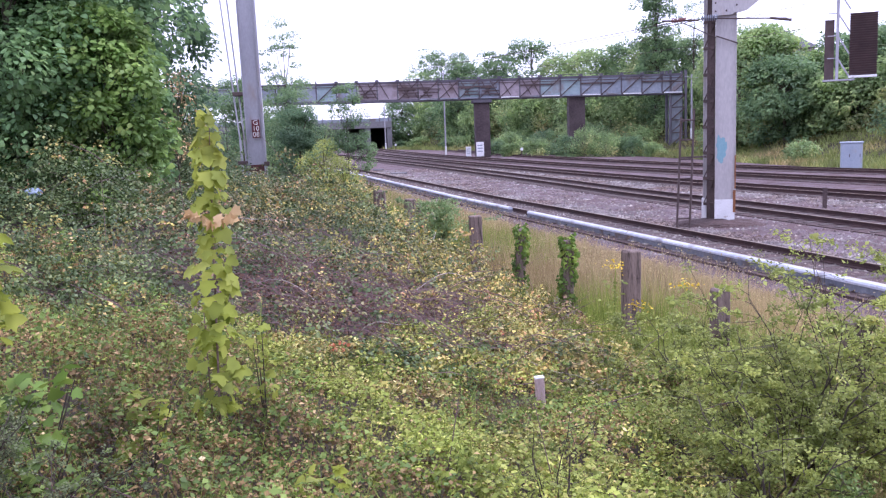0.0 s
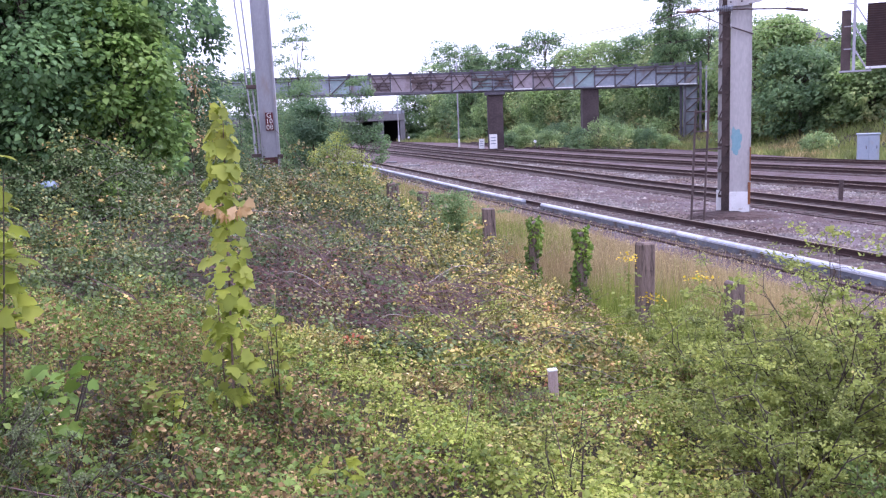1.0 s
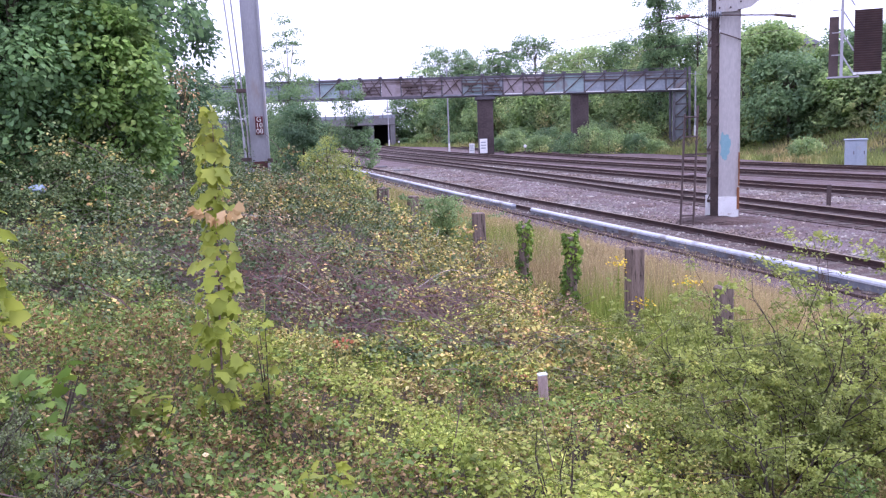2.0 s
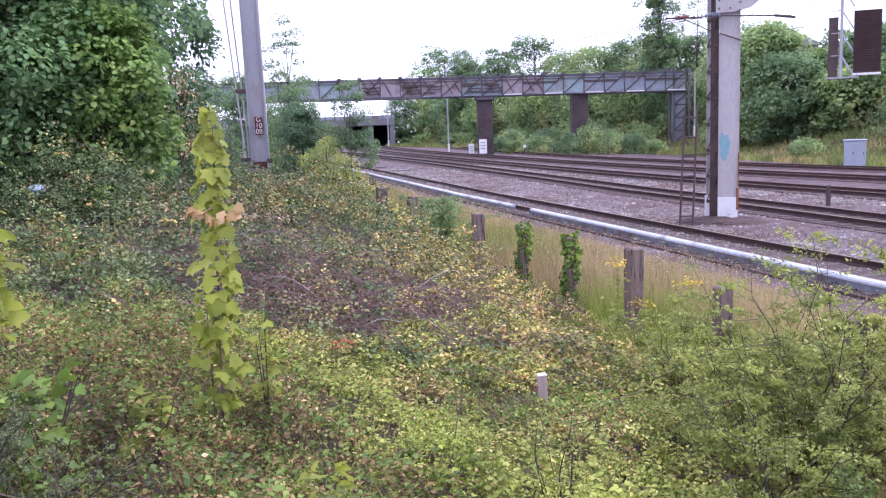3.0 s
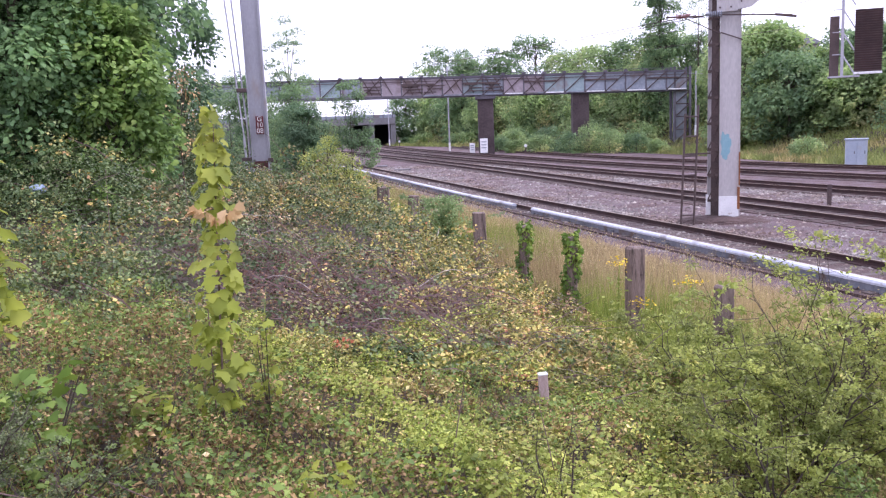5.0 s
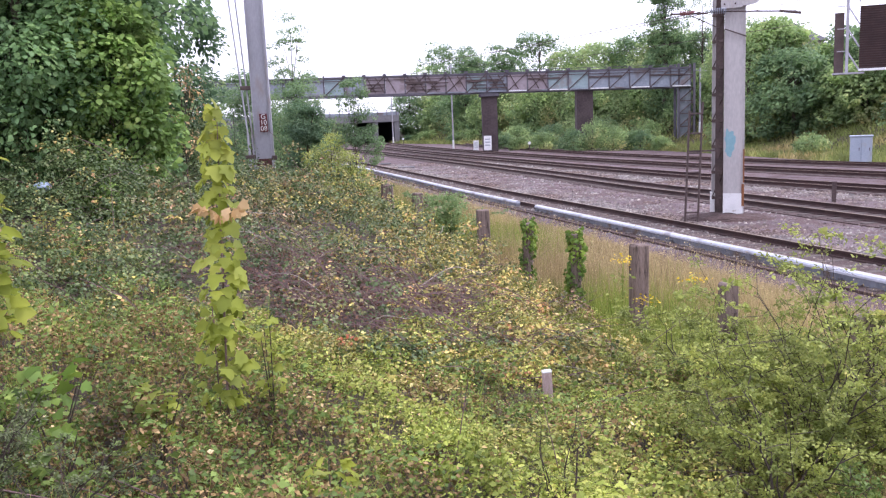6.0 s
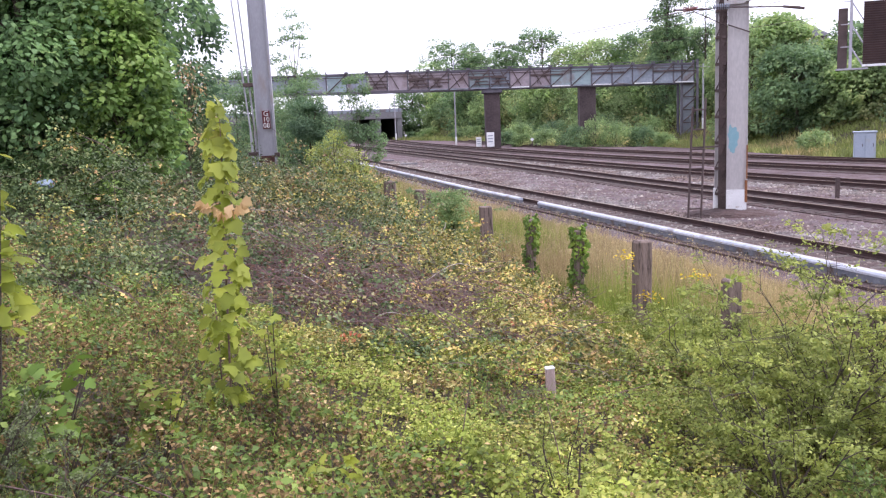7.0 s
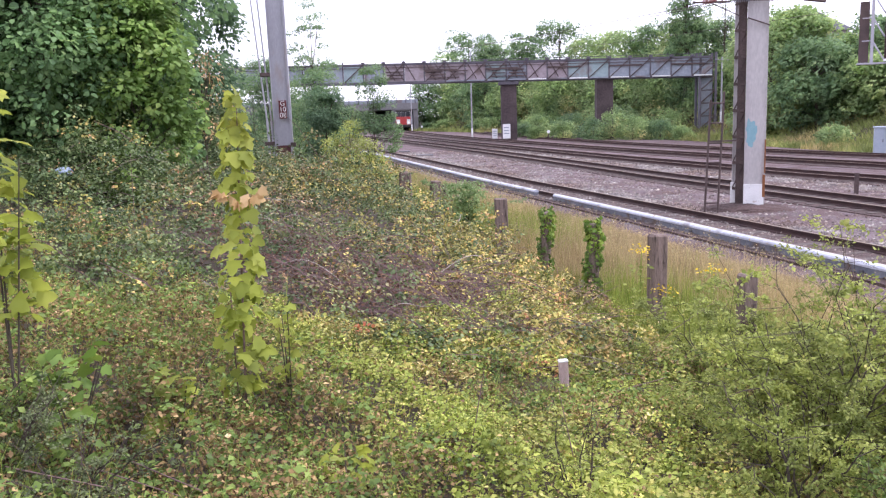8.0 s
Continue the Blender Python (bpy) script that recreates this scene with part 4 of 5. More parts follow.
tree("tree", -8.8, 21.0, 8.2, 3.2, 0.5, 60000, 0.15, M_BEHIND, 14, "tall blue-green tree behind the sycamores", 300, DIAMOND, 0.2, puff=0.24, taper=0.3)
tree("tree", -13.0, 20.0, 8.5, 4.0, 0.8, 9000, 0.26, M_BEHIND, 15, "tall dark green tree behind the sycamores", 130, DIAMOND, 0.2, puff=0.26, taper=0.4)
tree("shrub", -5.0, 16.2, 2.9, 0.42, 1.3, 480, 0.06, M_TAN, 24, "withered tan shrub before the dark tree", 26, OVAL, 0.02, "shrub", puff=0.55)
tree("shrub", -5.9, 19.0, 1.9, 0.9, 0.2, 7000, 0.075, M_BRAMBLE, 25, "dark bramble mound behind the sapling", 70, category="shrub", trunk=0.03, puff=0.34)
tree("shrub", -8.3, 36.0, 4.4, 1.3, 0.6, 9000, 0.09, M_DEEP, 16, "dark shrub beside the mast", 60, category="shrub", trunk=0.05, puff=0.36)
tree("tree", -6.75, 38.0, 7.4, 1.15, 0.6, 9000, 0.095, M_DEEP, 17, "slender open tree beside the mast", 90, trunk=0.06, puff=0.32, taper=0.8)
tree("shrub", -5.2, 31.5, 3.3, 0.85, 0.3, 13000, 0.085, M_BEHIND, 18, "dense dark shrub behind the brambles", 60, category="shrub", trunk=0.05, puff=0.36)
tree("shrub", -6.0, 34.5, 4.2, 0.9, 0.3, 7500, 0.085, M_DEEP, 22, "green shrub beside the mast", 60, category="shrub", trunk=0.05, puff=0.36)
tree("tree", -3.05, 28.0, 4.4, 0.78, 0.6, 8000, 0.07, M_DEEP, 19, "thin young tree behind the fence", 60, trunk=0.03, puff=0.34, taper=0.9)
tree("shrub", -4.0, 29.0, 2.3, 0.9, 0.2, 6000, 0.07, M_BUSH, 20, "yellow-green shrub at the top of the bank", 50, category="shrub", trunk=0.04, puff=0.36)
tree("shrub", -2.9, 25.0, 1.7, 0.7, 0.2, 4200, 0.065, M_BUSH, 21, "yellow-green shrub at the top of the bank", 40, category="shrub", trunk=0.04, puff=0.36)
for _i, (_x, _y, _h, _w) in enumerate(((-11.5, 46, 4.4, 1.9), (-14.5, 50, 5.0, 2.4), (-9.3, 47, 3.4, 1.5), (-18.0, 54, 5.2, 2.6), (-10.8, 60, 4.6, 2.0), (-14.0, 66, 5.4, 2.6), (-22, 60, 6.0, 3.0), (-9.6, 54, 2.8, 1.4), (-13.2, 78, 3.6, 2.2), (-17.5, 80, 4.6, 2.6), (-17.8, 138, 4.2, 3.0), (-20.5, 142, 4.6, 3.0))):
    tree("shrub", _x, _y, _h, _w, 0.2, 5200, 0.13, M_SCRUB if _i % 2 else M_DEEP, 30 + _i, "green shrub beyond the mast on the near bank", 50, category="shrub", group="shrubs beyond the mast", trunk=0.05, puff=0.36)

# scrub and trees on the far cutting
def build_far_bank():
    rng = np.random.default_rng(31)
    for i in range(230):
        y = 48 + 128 * rng.uniform(0, 1)
        r = 0.8 + 26 * rng.uniform(0, 1) ** 1.3
        x = float(toe(y)) + r
        if y < 76 and r < 7 and rng.random() < 0.75:
            continue
        if 70 < y < 97 and abs(x / y - 0.278) < 0.022 and r < 9:
            continue
        h = rng.uniform(0.9, 2.2) if r < 6 else rng.uniform(2.0, 4.2)
        near = y < 90
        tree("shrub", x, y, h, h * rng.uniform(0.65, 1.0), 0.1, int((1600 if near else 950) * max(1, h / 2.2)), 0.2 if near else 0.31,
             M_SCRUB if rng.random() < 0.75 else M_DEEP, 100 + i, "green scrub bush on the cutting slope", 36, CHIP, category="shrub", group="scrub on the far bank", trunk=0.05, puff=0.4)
    for i, (x, y, h) in enumerate(((13.5, 92, 2.2), (15.5, 93, 2.8), (17.5, 91, 2.4), (20.2, 90, 2.0), (10.5, 94, 1.8), (8, 96, 1.4), (11.8, 100, 2.6), (22, 88, 1.3), (15, 101, 3.4), (18, 100, 3.4), (21, 97, 3.0), (8.5, 104, 2.4), (6.8, 101, 1.6))):
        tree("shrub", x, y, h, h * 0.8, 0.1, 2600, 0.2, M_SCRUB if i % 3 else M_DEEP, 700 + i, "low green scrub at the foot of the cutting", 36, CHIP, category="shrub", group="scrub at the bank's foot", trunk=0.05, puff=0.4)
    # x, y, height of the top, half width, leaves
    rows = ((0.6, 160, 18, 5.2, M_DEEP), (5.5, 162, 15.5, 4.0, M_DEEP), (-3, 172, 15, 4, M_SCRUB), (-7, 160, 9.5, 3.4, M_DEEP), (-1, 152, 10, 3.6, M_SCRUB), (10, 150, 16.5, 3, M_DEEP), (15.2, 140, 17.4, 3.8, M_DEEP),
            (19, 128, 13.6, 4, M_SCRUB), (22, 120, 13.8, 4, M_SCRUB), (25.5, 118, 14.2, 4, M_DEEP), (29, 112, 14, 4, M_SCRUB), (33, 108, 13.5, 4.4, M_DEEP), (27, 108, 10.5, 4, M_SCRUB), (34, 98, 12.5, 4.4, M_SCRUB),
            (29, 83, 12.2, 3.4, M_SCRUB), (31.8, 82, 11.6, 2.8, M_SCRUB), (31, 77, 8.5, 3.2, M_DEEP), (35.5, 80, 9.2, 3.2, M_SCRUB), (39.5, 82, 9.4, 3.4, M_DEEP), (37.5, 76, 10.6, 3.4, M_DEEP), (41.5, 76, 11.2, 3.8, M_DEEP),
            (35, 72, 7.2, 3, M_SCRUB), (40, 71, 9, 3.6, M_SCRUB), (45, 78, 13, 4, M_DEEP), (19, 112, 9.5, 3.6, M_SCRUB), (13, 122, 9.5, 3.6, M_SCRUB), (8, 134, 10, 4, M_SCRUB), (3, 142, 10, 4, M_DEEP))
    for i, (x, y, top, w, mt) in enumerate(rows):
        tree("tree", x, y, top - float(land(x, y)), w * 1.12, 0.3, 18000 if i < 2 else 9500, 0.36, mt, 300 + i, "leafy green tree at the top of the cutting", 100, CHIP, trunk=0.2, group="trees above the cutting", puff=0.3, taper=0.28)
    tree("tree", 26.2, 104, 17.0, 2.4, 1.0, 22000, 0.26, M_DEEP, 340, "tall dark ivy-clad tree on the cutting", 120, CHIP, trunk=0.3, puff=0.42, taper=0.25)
    tree("tree", 30.8, 104, 13.5, 2.6, 4.0, 3000, 0.17, M_DEEP, 341, "sparse open tree on the cutting", 60, trunk=0.14)


build_far_bank()


def build_bank_grass():
    rng = np.random.default_rng(41)
    n = 60000
    y = 42 + 120 * rng.uniform(0, 1, n) ** 1.4
    r = rng.uniform(0.0, 1, n) ** 1.2 * 22
    x = toe(y) - 2.0 + r
    p = np.stack([x, y, land(x, y) - 0.05], 1)
    stuff("bank_grass", blades("bank_grass", p, rng.uniform(0.25, 0.75, n), 0.045, M_BANKGRASS, rng, 0.5), "rough green grass on the cutting slope", "grass")


build_bank_grass()

# ---- dry grass between fence and railway ----


def build_dry_grass():
    rng = np.random.default_rng(51)
    n = 230000
    y = 4 + 58 * rng.uniform(0, 1, n) ** 1.6
    s = rng.uniform(1.3, 8.6, n)
    x = near_rail(y) - s / 0.965
    h = rng.uniform(0.3, 1.0, n) * np.interp(s, [1.3, 2.5, 5, 7.0, 7.5, 8.6], [0.12, 0.4, 0.95, 0.85, 0.42, 0.3]) * (1 + 0.25 * swell(x, y, 1.2, 4) + 0.15 * swell(x, y, 4, 1))
    p = np.stack([x, y, land(x, y) - 0.03], 1)
    green = swell(x, y, 0.8, 0.4) + np.interp(s, [4, 6.5, 8], [-1.2, 0.4, 1.0]) + rng.normal(size=n) * 0.4 > 0.1
    wide = np.interp(y, [5, 15, 60], [0.0028, 0.0045, 0.012])
    stuff("dry_grass", blades("dry_grass", p[~green], h[~green], wide[~green], M_STRAW, rng, 0.2), "tall straw-coloured dry grass between fence and railway", "grass")
    stuff("green_grass", blades("green_grass", p[green], h[green], wide[green] * 1.1, M_GRASS, rng, 0.2), "tall yellow-green grass along the fence", "grass")
    # nodding seed heads over the dry grass
    d = np.flatnonzero(~green & (rng.random(n) < 0.4))
    q = p[d] + np.stack([rng.normal(size=len(d)) * 0.08, rng.normal(size=len(d)) * 0.08, h[d] * rng.uniform(0.75, 1.1, len(d))], 1)
    stuff("grass_seed_heads", leaves("grass_seed_heads", q, np.interp(y[d], [5, 60], [0.03, 0.09]), M_STRAW, rng, CHIP, 0.2, width=0.5, flat=0.2), "pale nodding seed heads of dry grass", "grass")


build_dry_grass()

# ---- brambles and creeping plants on the near bank ----


def bramble_height(x, y):
    s = from_track(x, y)
    up = np.interp(y, [5.6, 8.0, 12, 17, 22, 34], [0.0, 0.4, 0.7, 0.72, 0.5, 0.25])
    edge = np.clip((s - 7.3) / 1.7, 0, 1)
    left = np.interp(x + 0.14 * (y - 6), [-3.4, -1.6], [0.95, 1.0])
    return np.maximum(up * edge * left * (1.05 + 0.5 * swell(x, y, 1.25, 0.7) + 0.2 * swell(x, y, 0.6, 2.2) + 0.42 * swell(x, y, 3.3, 2.7)), 0)


def canopy(x, y):
    return land(x, y) + bramble_height(x, y)


def bare(x, y):
    """How far the thicket has died back to bare canes, 0 to 1."""
    d = np.hypot((x + 1.0 + 0.12 * (y - 8)) / 1.5, (y - 8.0) / 1.6) + 0.22 * swell(x, y, 2.1, 0.3)
    e = np.hypot((x + 0.1) / 0.9, (y - 7.1) / 0.8) + 0.2 * swell(x, y, 2.4, 1.3)
    return np.clip(1.2 - np.minimum(d, e), 0, 0.62)


def build_brambles():
    rng = np.random.default_rng(61)
    m = 9500
    cy = 5.7 + rng.uniform(0, 1, m) ** 1.6 * 32
    lo, hi = -0.62 * cy - 0.6, near_rail(cy) - 7.4 / 0.965
    cx = lo + (hi - lo) * rng.uniform(0, 1, m)
    b = bramble_height(cx, cy)
    keep = (b > 0.05) & (rng.random(m) > bare(cx, cy))
    cx, cy, b = cx[keep], cy[keep], b[keep]
    m = len(cx)
    cr = rng.uniform(0.07, 0.24, m) * np.interp(cy, [6, 12, 35], [0.8, 1.1, 1.8])
    cz = land(cx, cy) + b * rng.uniform(0.4, 1.12, m)
    per = 26
    k = np.repeat(np.arange(m), per)
    d = unit(rng.normal(size=(m * per, 3)))
    d[:, 2] = np.abs(d[:, 2]) * 0.9 - 0.15
    p = np.stack([cx, cy, cz], 1)[k] + d * cr[k][:, None] * rng.uniform(0.5, 1.1, (m * per, 1))
    p[:, 2] = np.maximum(p[:, 2], land(p[:, 0], p[:, 1]) + 0.03)
    face = d * 0.7 + np.array((0, 0, 0.45))
    droop = d * np.array((1, 1, 0.2)) + np.array((0, 0, -0.3))
    turned = rng.random(m) < np.interp(cx / cy + 0.06 * swell(cx, cy, 1.1, 2), [-0.22, -0.07, 0.05], [0.1, 0.42, 0.9])
    size = rng.uniform(0.024, 0.06, len(p)) * np.interp(p[:, 1], [6, 14, 35], [0.8, 1.1, 2.0])
    g = ~turned[k]
    stuff("bramble_thicket", leaves("bramble_thicket", p[g], size[g], M_BRAMBLE, rng, DIAMOND, 0.55, droop[g], 1.25, face=face[g]), "tangled green bramble thicket on the near bank", "brambles")
    g = turned[k]
    stuff("yellowing_brambles", leaves("yellowing_brambles", p[g], size[g], M_AUTUMN, rng, DIAMOND, 0.55, droop[g], 1.25, face=face[g]), "brambles turning yellow and red towards the fence", "brambles")
    # arching bare canes
    m = 9500
    y = 5.8 + rng.uniform(0, 1, m) ** 1.5 * 16
    lo, hi = -0.5 * y, near_rail(y) - 7.8 / 0.965
    x = lo + (hi - lo) * rng.uniform(0, 1, m)
    keep = rng.random(m) < 0.1 + bare(x, y)
    x, y = x[keep], y[keep]
    m = len(x)
    z = land(x, y) + bramble_height(x, y) * rng.uniform(0.15, 0.95, m)
    a = rng.uniform(0, 2 * np.pi, m)
    ln = rng.uniform(0.2, 0.8, m)
    d = np.stack([np.cos(a), np.sin(a), rng.normal(size=m) * 0.45], 1) * ln[:, None]
    w = rng.uniform(0.002, 0.0042, m)[:, None] * np.array((0.5, 0.3, 1.0))
    p0 = np.stack([x, y, z], 1)
    mid = p0 + d * 0.5 + np.array((0, 0, 0.09)) * ln[:, None]
    v = np.stack([p0 - w, mid - w, p0 + d - w * 0.5, p0 + d + w * 0.5, mid + w, p0 + w], 1)
    stuff("bramble_canes", mesh_from("bramble_canes", v.reshape(-1, 3), np.full(m, 6), M_CANE), "bare brown bramble canes in the thicket", "brambles")
    # long pale canes that arch over the tangle
    bm = bmesh.new()
    for k in range(26):
        y = 6.3 + 5.5 * rng.random() ** 1.4
        x = -0.42 * y + (0.5 * y + 0.4) * rng.random()
        a, ln = rng.uniform(0, 2 * np.pi), rng.uniform(0.35, 1.1)
        w = rng.uniform(0.0022, 0.0052)
        q = None
        for i in range(10):
            u = i / 9
            h = float(canopy(x, y)) - 0.16 + 0.16 * ln * math.sin(math.pi * (0.1 + 0.85 * u)) + 0.03 * math.sin(7 * u + k)
            c = (x + math.cos(a + 0.5 * u) * ln * u, y + math.sin(a + 0.5 * u) * ln * u, h)
            if q:
                rod(bm, q, c, w * (1.1 - 0.08 * i), w * (1.02 - 0.08 * i), n=4)
            q = c
    stuff("pale_canes", done(bm, "pale_canes", M_PALECANE), "long bleached bramble canes arching over the tangle", "brambles")
    # withered leaves that still hang on the dead canes
    n = 60000
    y = 5.9 + rng.uniform(0, 1, n) * 6
    x = rng.uniform(-4.5, 1.6, n)
    keep = (rng.random(n) < bare(x, y)) & (bramble_height(x, y) > 0.05)
    x, y = x[keep], y[keep]
    z = land(x, y) + bramble_height(x, y) * rng.uniform(0.1, 0.9, len(x))
    stuff("withered_leaves", leaves("withered_leaves", np.stack([x, y, z], 1), rng.uniform(0.015, 0.045, len(x)), M_DEADLEAF, rng, DIAMOND, 0.3), "withered brown leaves on dead bramble canes", "brambles")


build_brambles()


def build_ground_cover():
    rng = np.random.default_rng(71)
    m = 20000
    cy = 1.0 + rng.uniform(0, 1, m) ** 1.1 * 10
    lo, hi = -0.62 * cy - 1.0, 0.62 * cy + 1.2
    cx = lo + (hi - lo) * rng.uniform(0, 1, m)
    keep = (bramble_height(cx, cy) < 0.24) & (from_track(cx, cy) > 6.8)
    cx, cy = cx[keep], cy[keep]
    m = len(cx)
    tall = np.interp(cx / cy, [-0.5, -0.05], [1.5, 1.0]) * np.clip(0.15 * (1 + 0.8 * swell(cx, cy, 1.7, 1.1) + 0.7 * swell(cx, cy, 5.0, 2.1)), 0.02, 0.45)
    brown = swell(cx, cy, 1.3, 0.2) + np.interp(cx / cy, [-0.5, -0.2, -0.1, 0.3], [1.7, 0.8, 0.0, -0.85]) + rng.normal(size=m) * 0.45 > 0.3
    per = 24
    k = np.repeat(np.arange(m), per)
    n = m * per
    p = np.empty((n, 3))
    cr = rng.uniform(0.04, 0.13, m)
    d = unit(rng.normal(size=(n, 3)))
    d[:, 2] = np.abs(d[:, 2])
    d *= rng.uniform(0.55, 1.05, (n, 1))
    p[:, :2] = np.stack([cx, cy], 1)[k] + d[:, :2] * cr[k][:, None]
    up = tall * rng.uniform(0.1, 1.1, m)
    face = d * 0.45 + np.array((0, 0, 0.6))
    p[:, 2] = land(p[:, 0], p[:, 1]) + up[k] * 0.8 + d[:, 2] * cr[k] * 0.8
    kind = rng.random(n)
    dry = brown[k]
    size = rng.uniform(0.014, 0.034, n) * rng.choice((0.8, 1.0, 1.35), m)[k]
    g = ~dry & (kind < 0.9)
    stuff("creeping_plants", leaves("creeping_plants", p[g], size[g], M_COVER, rng, DIAMOND, 0.68, width=1.15, face=face[g]), "yellow-green creeping plants covering the ground", "ground cover")
    g = (dry & (kind < 0.66)) | (~dry & (kind >= 0.9))
    stuff("leaf_litter", leaves("leaf_litter", p[g] * np.array((1, 1, 1)), size[g] * 0.85, M_LITTER, rng, DIAMOND, 0.45, width=1.1), "withered brown leaves and stalks on the ground", "leaf litter")
    q = np.flatnonzero(dry & (rng.random(n) < np.interp(p[:, 1], [2.5, 4.5], [0.008, 0.035])))
    stuff("dry_stalks", blades("dry_stalks", p[q] - np.array((0, 0, 0.1)), rng.uniform(0.1, 0.26, len(q)), 0.0018, M_LITTER, rng, 0.4), "brown dry stalks standing in the weeds", "dead stalks")
    q = np.flatnonzero(rng.random(n) < 0.05)
    stuff("short_grass", blades("short_grass", p[q] * np.array((1, 1, 1)) - np.array((0, 0, 0.08)), rng.uniform(0.1, 0.3, len(q)), 0.0022, M_GRASS, rng, 0.45), "short yellow-green grass among the weeds", "grass")
    # rough grass round about, out to the path behind
    a = np.stack([rng.uniform(-9, 9, 30000), rng.uniform(-6, 6, 30000)], 1)
    a = a[np.abs(a[:, 0]) > 0.62 * np.maximum(a[:, 1], -9) + 1.1]
    a = np.concatenate([a, np.zeros((len(a), 1))], 1)
    a[:, 2] = land(a[:, 0], a[:, 1]) - 0.02
    stuff("rough_grass", blades("rough_grass", a, rng.uniform(0.06, 0.22, len(a)), 0.006, M_GRASS, rng, 0.5), "short rough grass round the clearing", "grass")
    g = dry & (kind >= 0.66)
    stuff("low_weeds", leaves("low_weeds", p[g] + np.array((0, 0, 0.03)), size[g] * 1.05, M_LOWGREEN, rng, DIAMOND, 0.6, width=1.2), "low green and brown weeds over leaf litter", "weeds")


build_ground_cover()


def build_sapling():
    """The upright sycamore shoot in the foreground."""
    rng = np.random.default_rng(81)
    x, y = -1.19, 4.2
    z = float(land(x, y)) - 0.03
    t = thing("sapling", pose(x, y, z), "tall thin sycamore sapling with yellow-green leaves", "sapling")
    h = 3.17 - z
    bm = bmesh.new()
    rod(bm, (0, 0, 0), (0.03, 0, h * 0.5), 0.0065, 0.0055)
    rod(bm, (0.03, 0, h * 0.5), (0.06, 0, h * 0.97), 0.0055, 0.002)
    rod(bm, (-0.04, 0.03, 0), (-0.045, 0.03, h * 0.42), 0.005, 0.003)
    part("stem", bm, M_CANE, t)
    pairs = 66
    u = np.repeat(np.linspace(0.1, 0.97, pairs), 4) + rng.normal(size=pairs * 4) * 0.012
    n = len(u)
    a = np.repeat(np.arange(pairs) * 1.57, 4) + np.tile(np.arange(4) * np.pi / 2, pairs) * rng.choice((1, 1, 1.5), n) + rng.normal(size=n) * 0.4
    wide = np.interp(u, [0.08, 0.25, 0.6, 0.85, 1], [0.09, 0.11, 0.1, 0.07, 0.02])
    r = wide * rng.uniform(0.3, 1.0, n)
    out = np.stack([np.cos(a), np.sin(a), 0 * a], 1)
    p = np.stack([0.06 * u - 0.01, 0 * u, u * h + 0.02], 1) + out * r[:, None]
    keep = rng.random(n) < np.interp(u, [0.0, 0.1, 0.3, 1], [0.45, 0.75, 0.85, 0.8])
    p, out, u = p[keep], out[keep], u[keep]
    size = rng.uniform(0.05, 0.095, len(p)) * np.interp(u, [0, 0.9, 1], [1, 0.95, 0.6])
    o = new("leaves", leaves("leaves", p, size, M_SAPLING, rng, PALM, 0.55, out * 0.7 + np.array((0, 0, -0.75)), face=out * 0.75 + np.array((0, 0, 0.55))))
    o.parent = t
    n = 16
    a = rng.uniform(0, 2 * np.pi, n)
    p = np.stack([np.linspace(-0.05, 0.17, n), -0.11 + 0 * a, np.full(n, 1.03 * h * 0.68) + rng.normal(size=n) * 0.02], 1)
    o = new("withered_leaves", leaves("withered_leaves", p, 0.055, M_TAN, rng, PALM, 0.4, np.stack([np.linspace(-1, 1, n), 0 * a, -0.5 + 0 * a], 1)))
    o.parent = t
    tagged(o, "withered tan leaves")


build_sapling()


def prisms(name, bars, mat):
    """One mesh of three-sided tapered twigs from (start, end, radius, end radius)."""
    A, B = np.array([b[0] for b in bars], float), np.array([b[1] for b in bars], float)
    r0, r1 = np.array([b[2] for b in bars])[:, None], np.array([b[3] for b in bars])[:, None]
    d = unit(B - A)
    e = unit(np.cross(d, np.array((0.31, 0.77, 0.55))))
    f = np.cross(d, e)
    ring = [(math.cos(w), math.sin(w)) for w in (0, 2.094, 4.189)]
    lo, hi = [A + r0 * (c * e + q * f) for c, q in ring], [B + r1 * (c * e + q * f) for c, q in ring]
    v = np.stack([w for i in range(3) for w in (lo[i], lo[(i + 1) % 3], hi[(i + 1) % 3], hi[i])], 1)
    return mesh_from(name, v.reshape(-1, 3), np.full(len(bars) * 3, 4), mat)


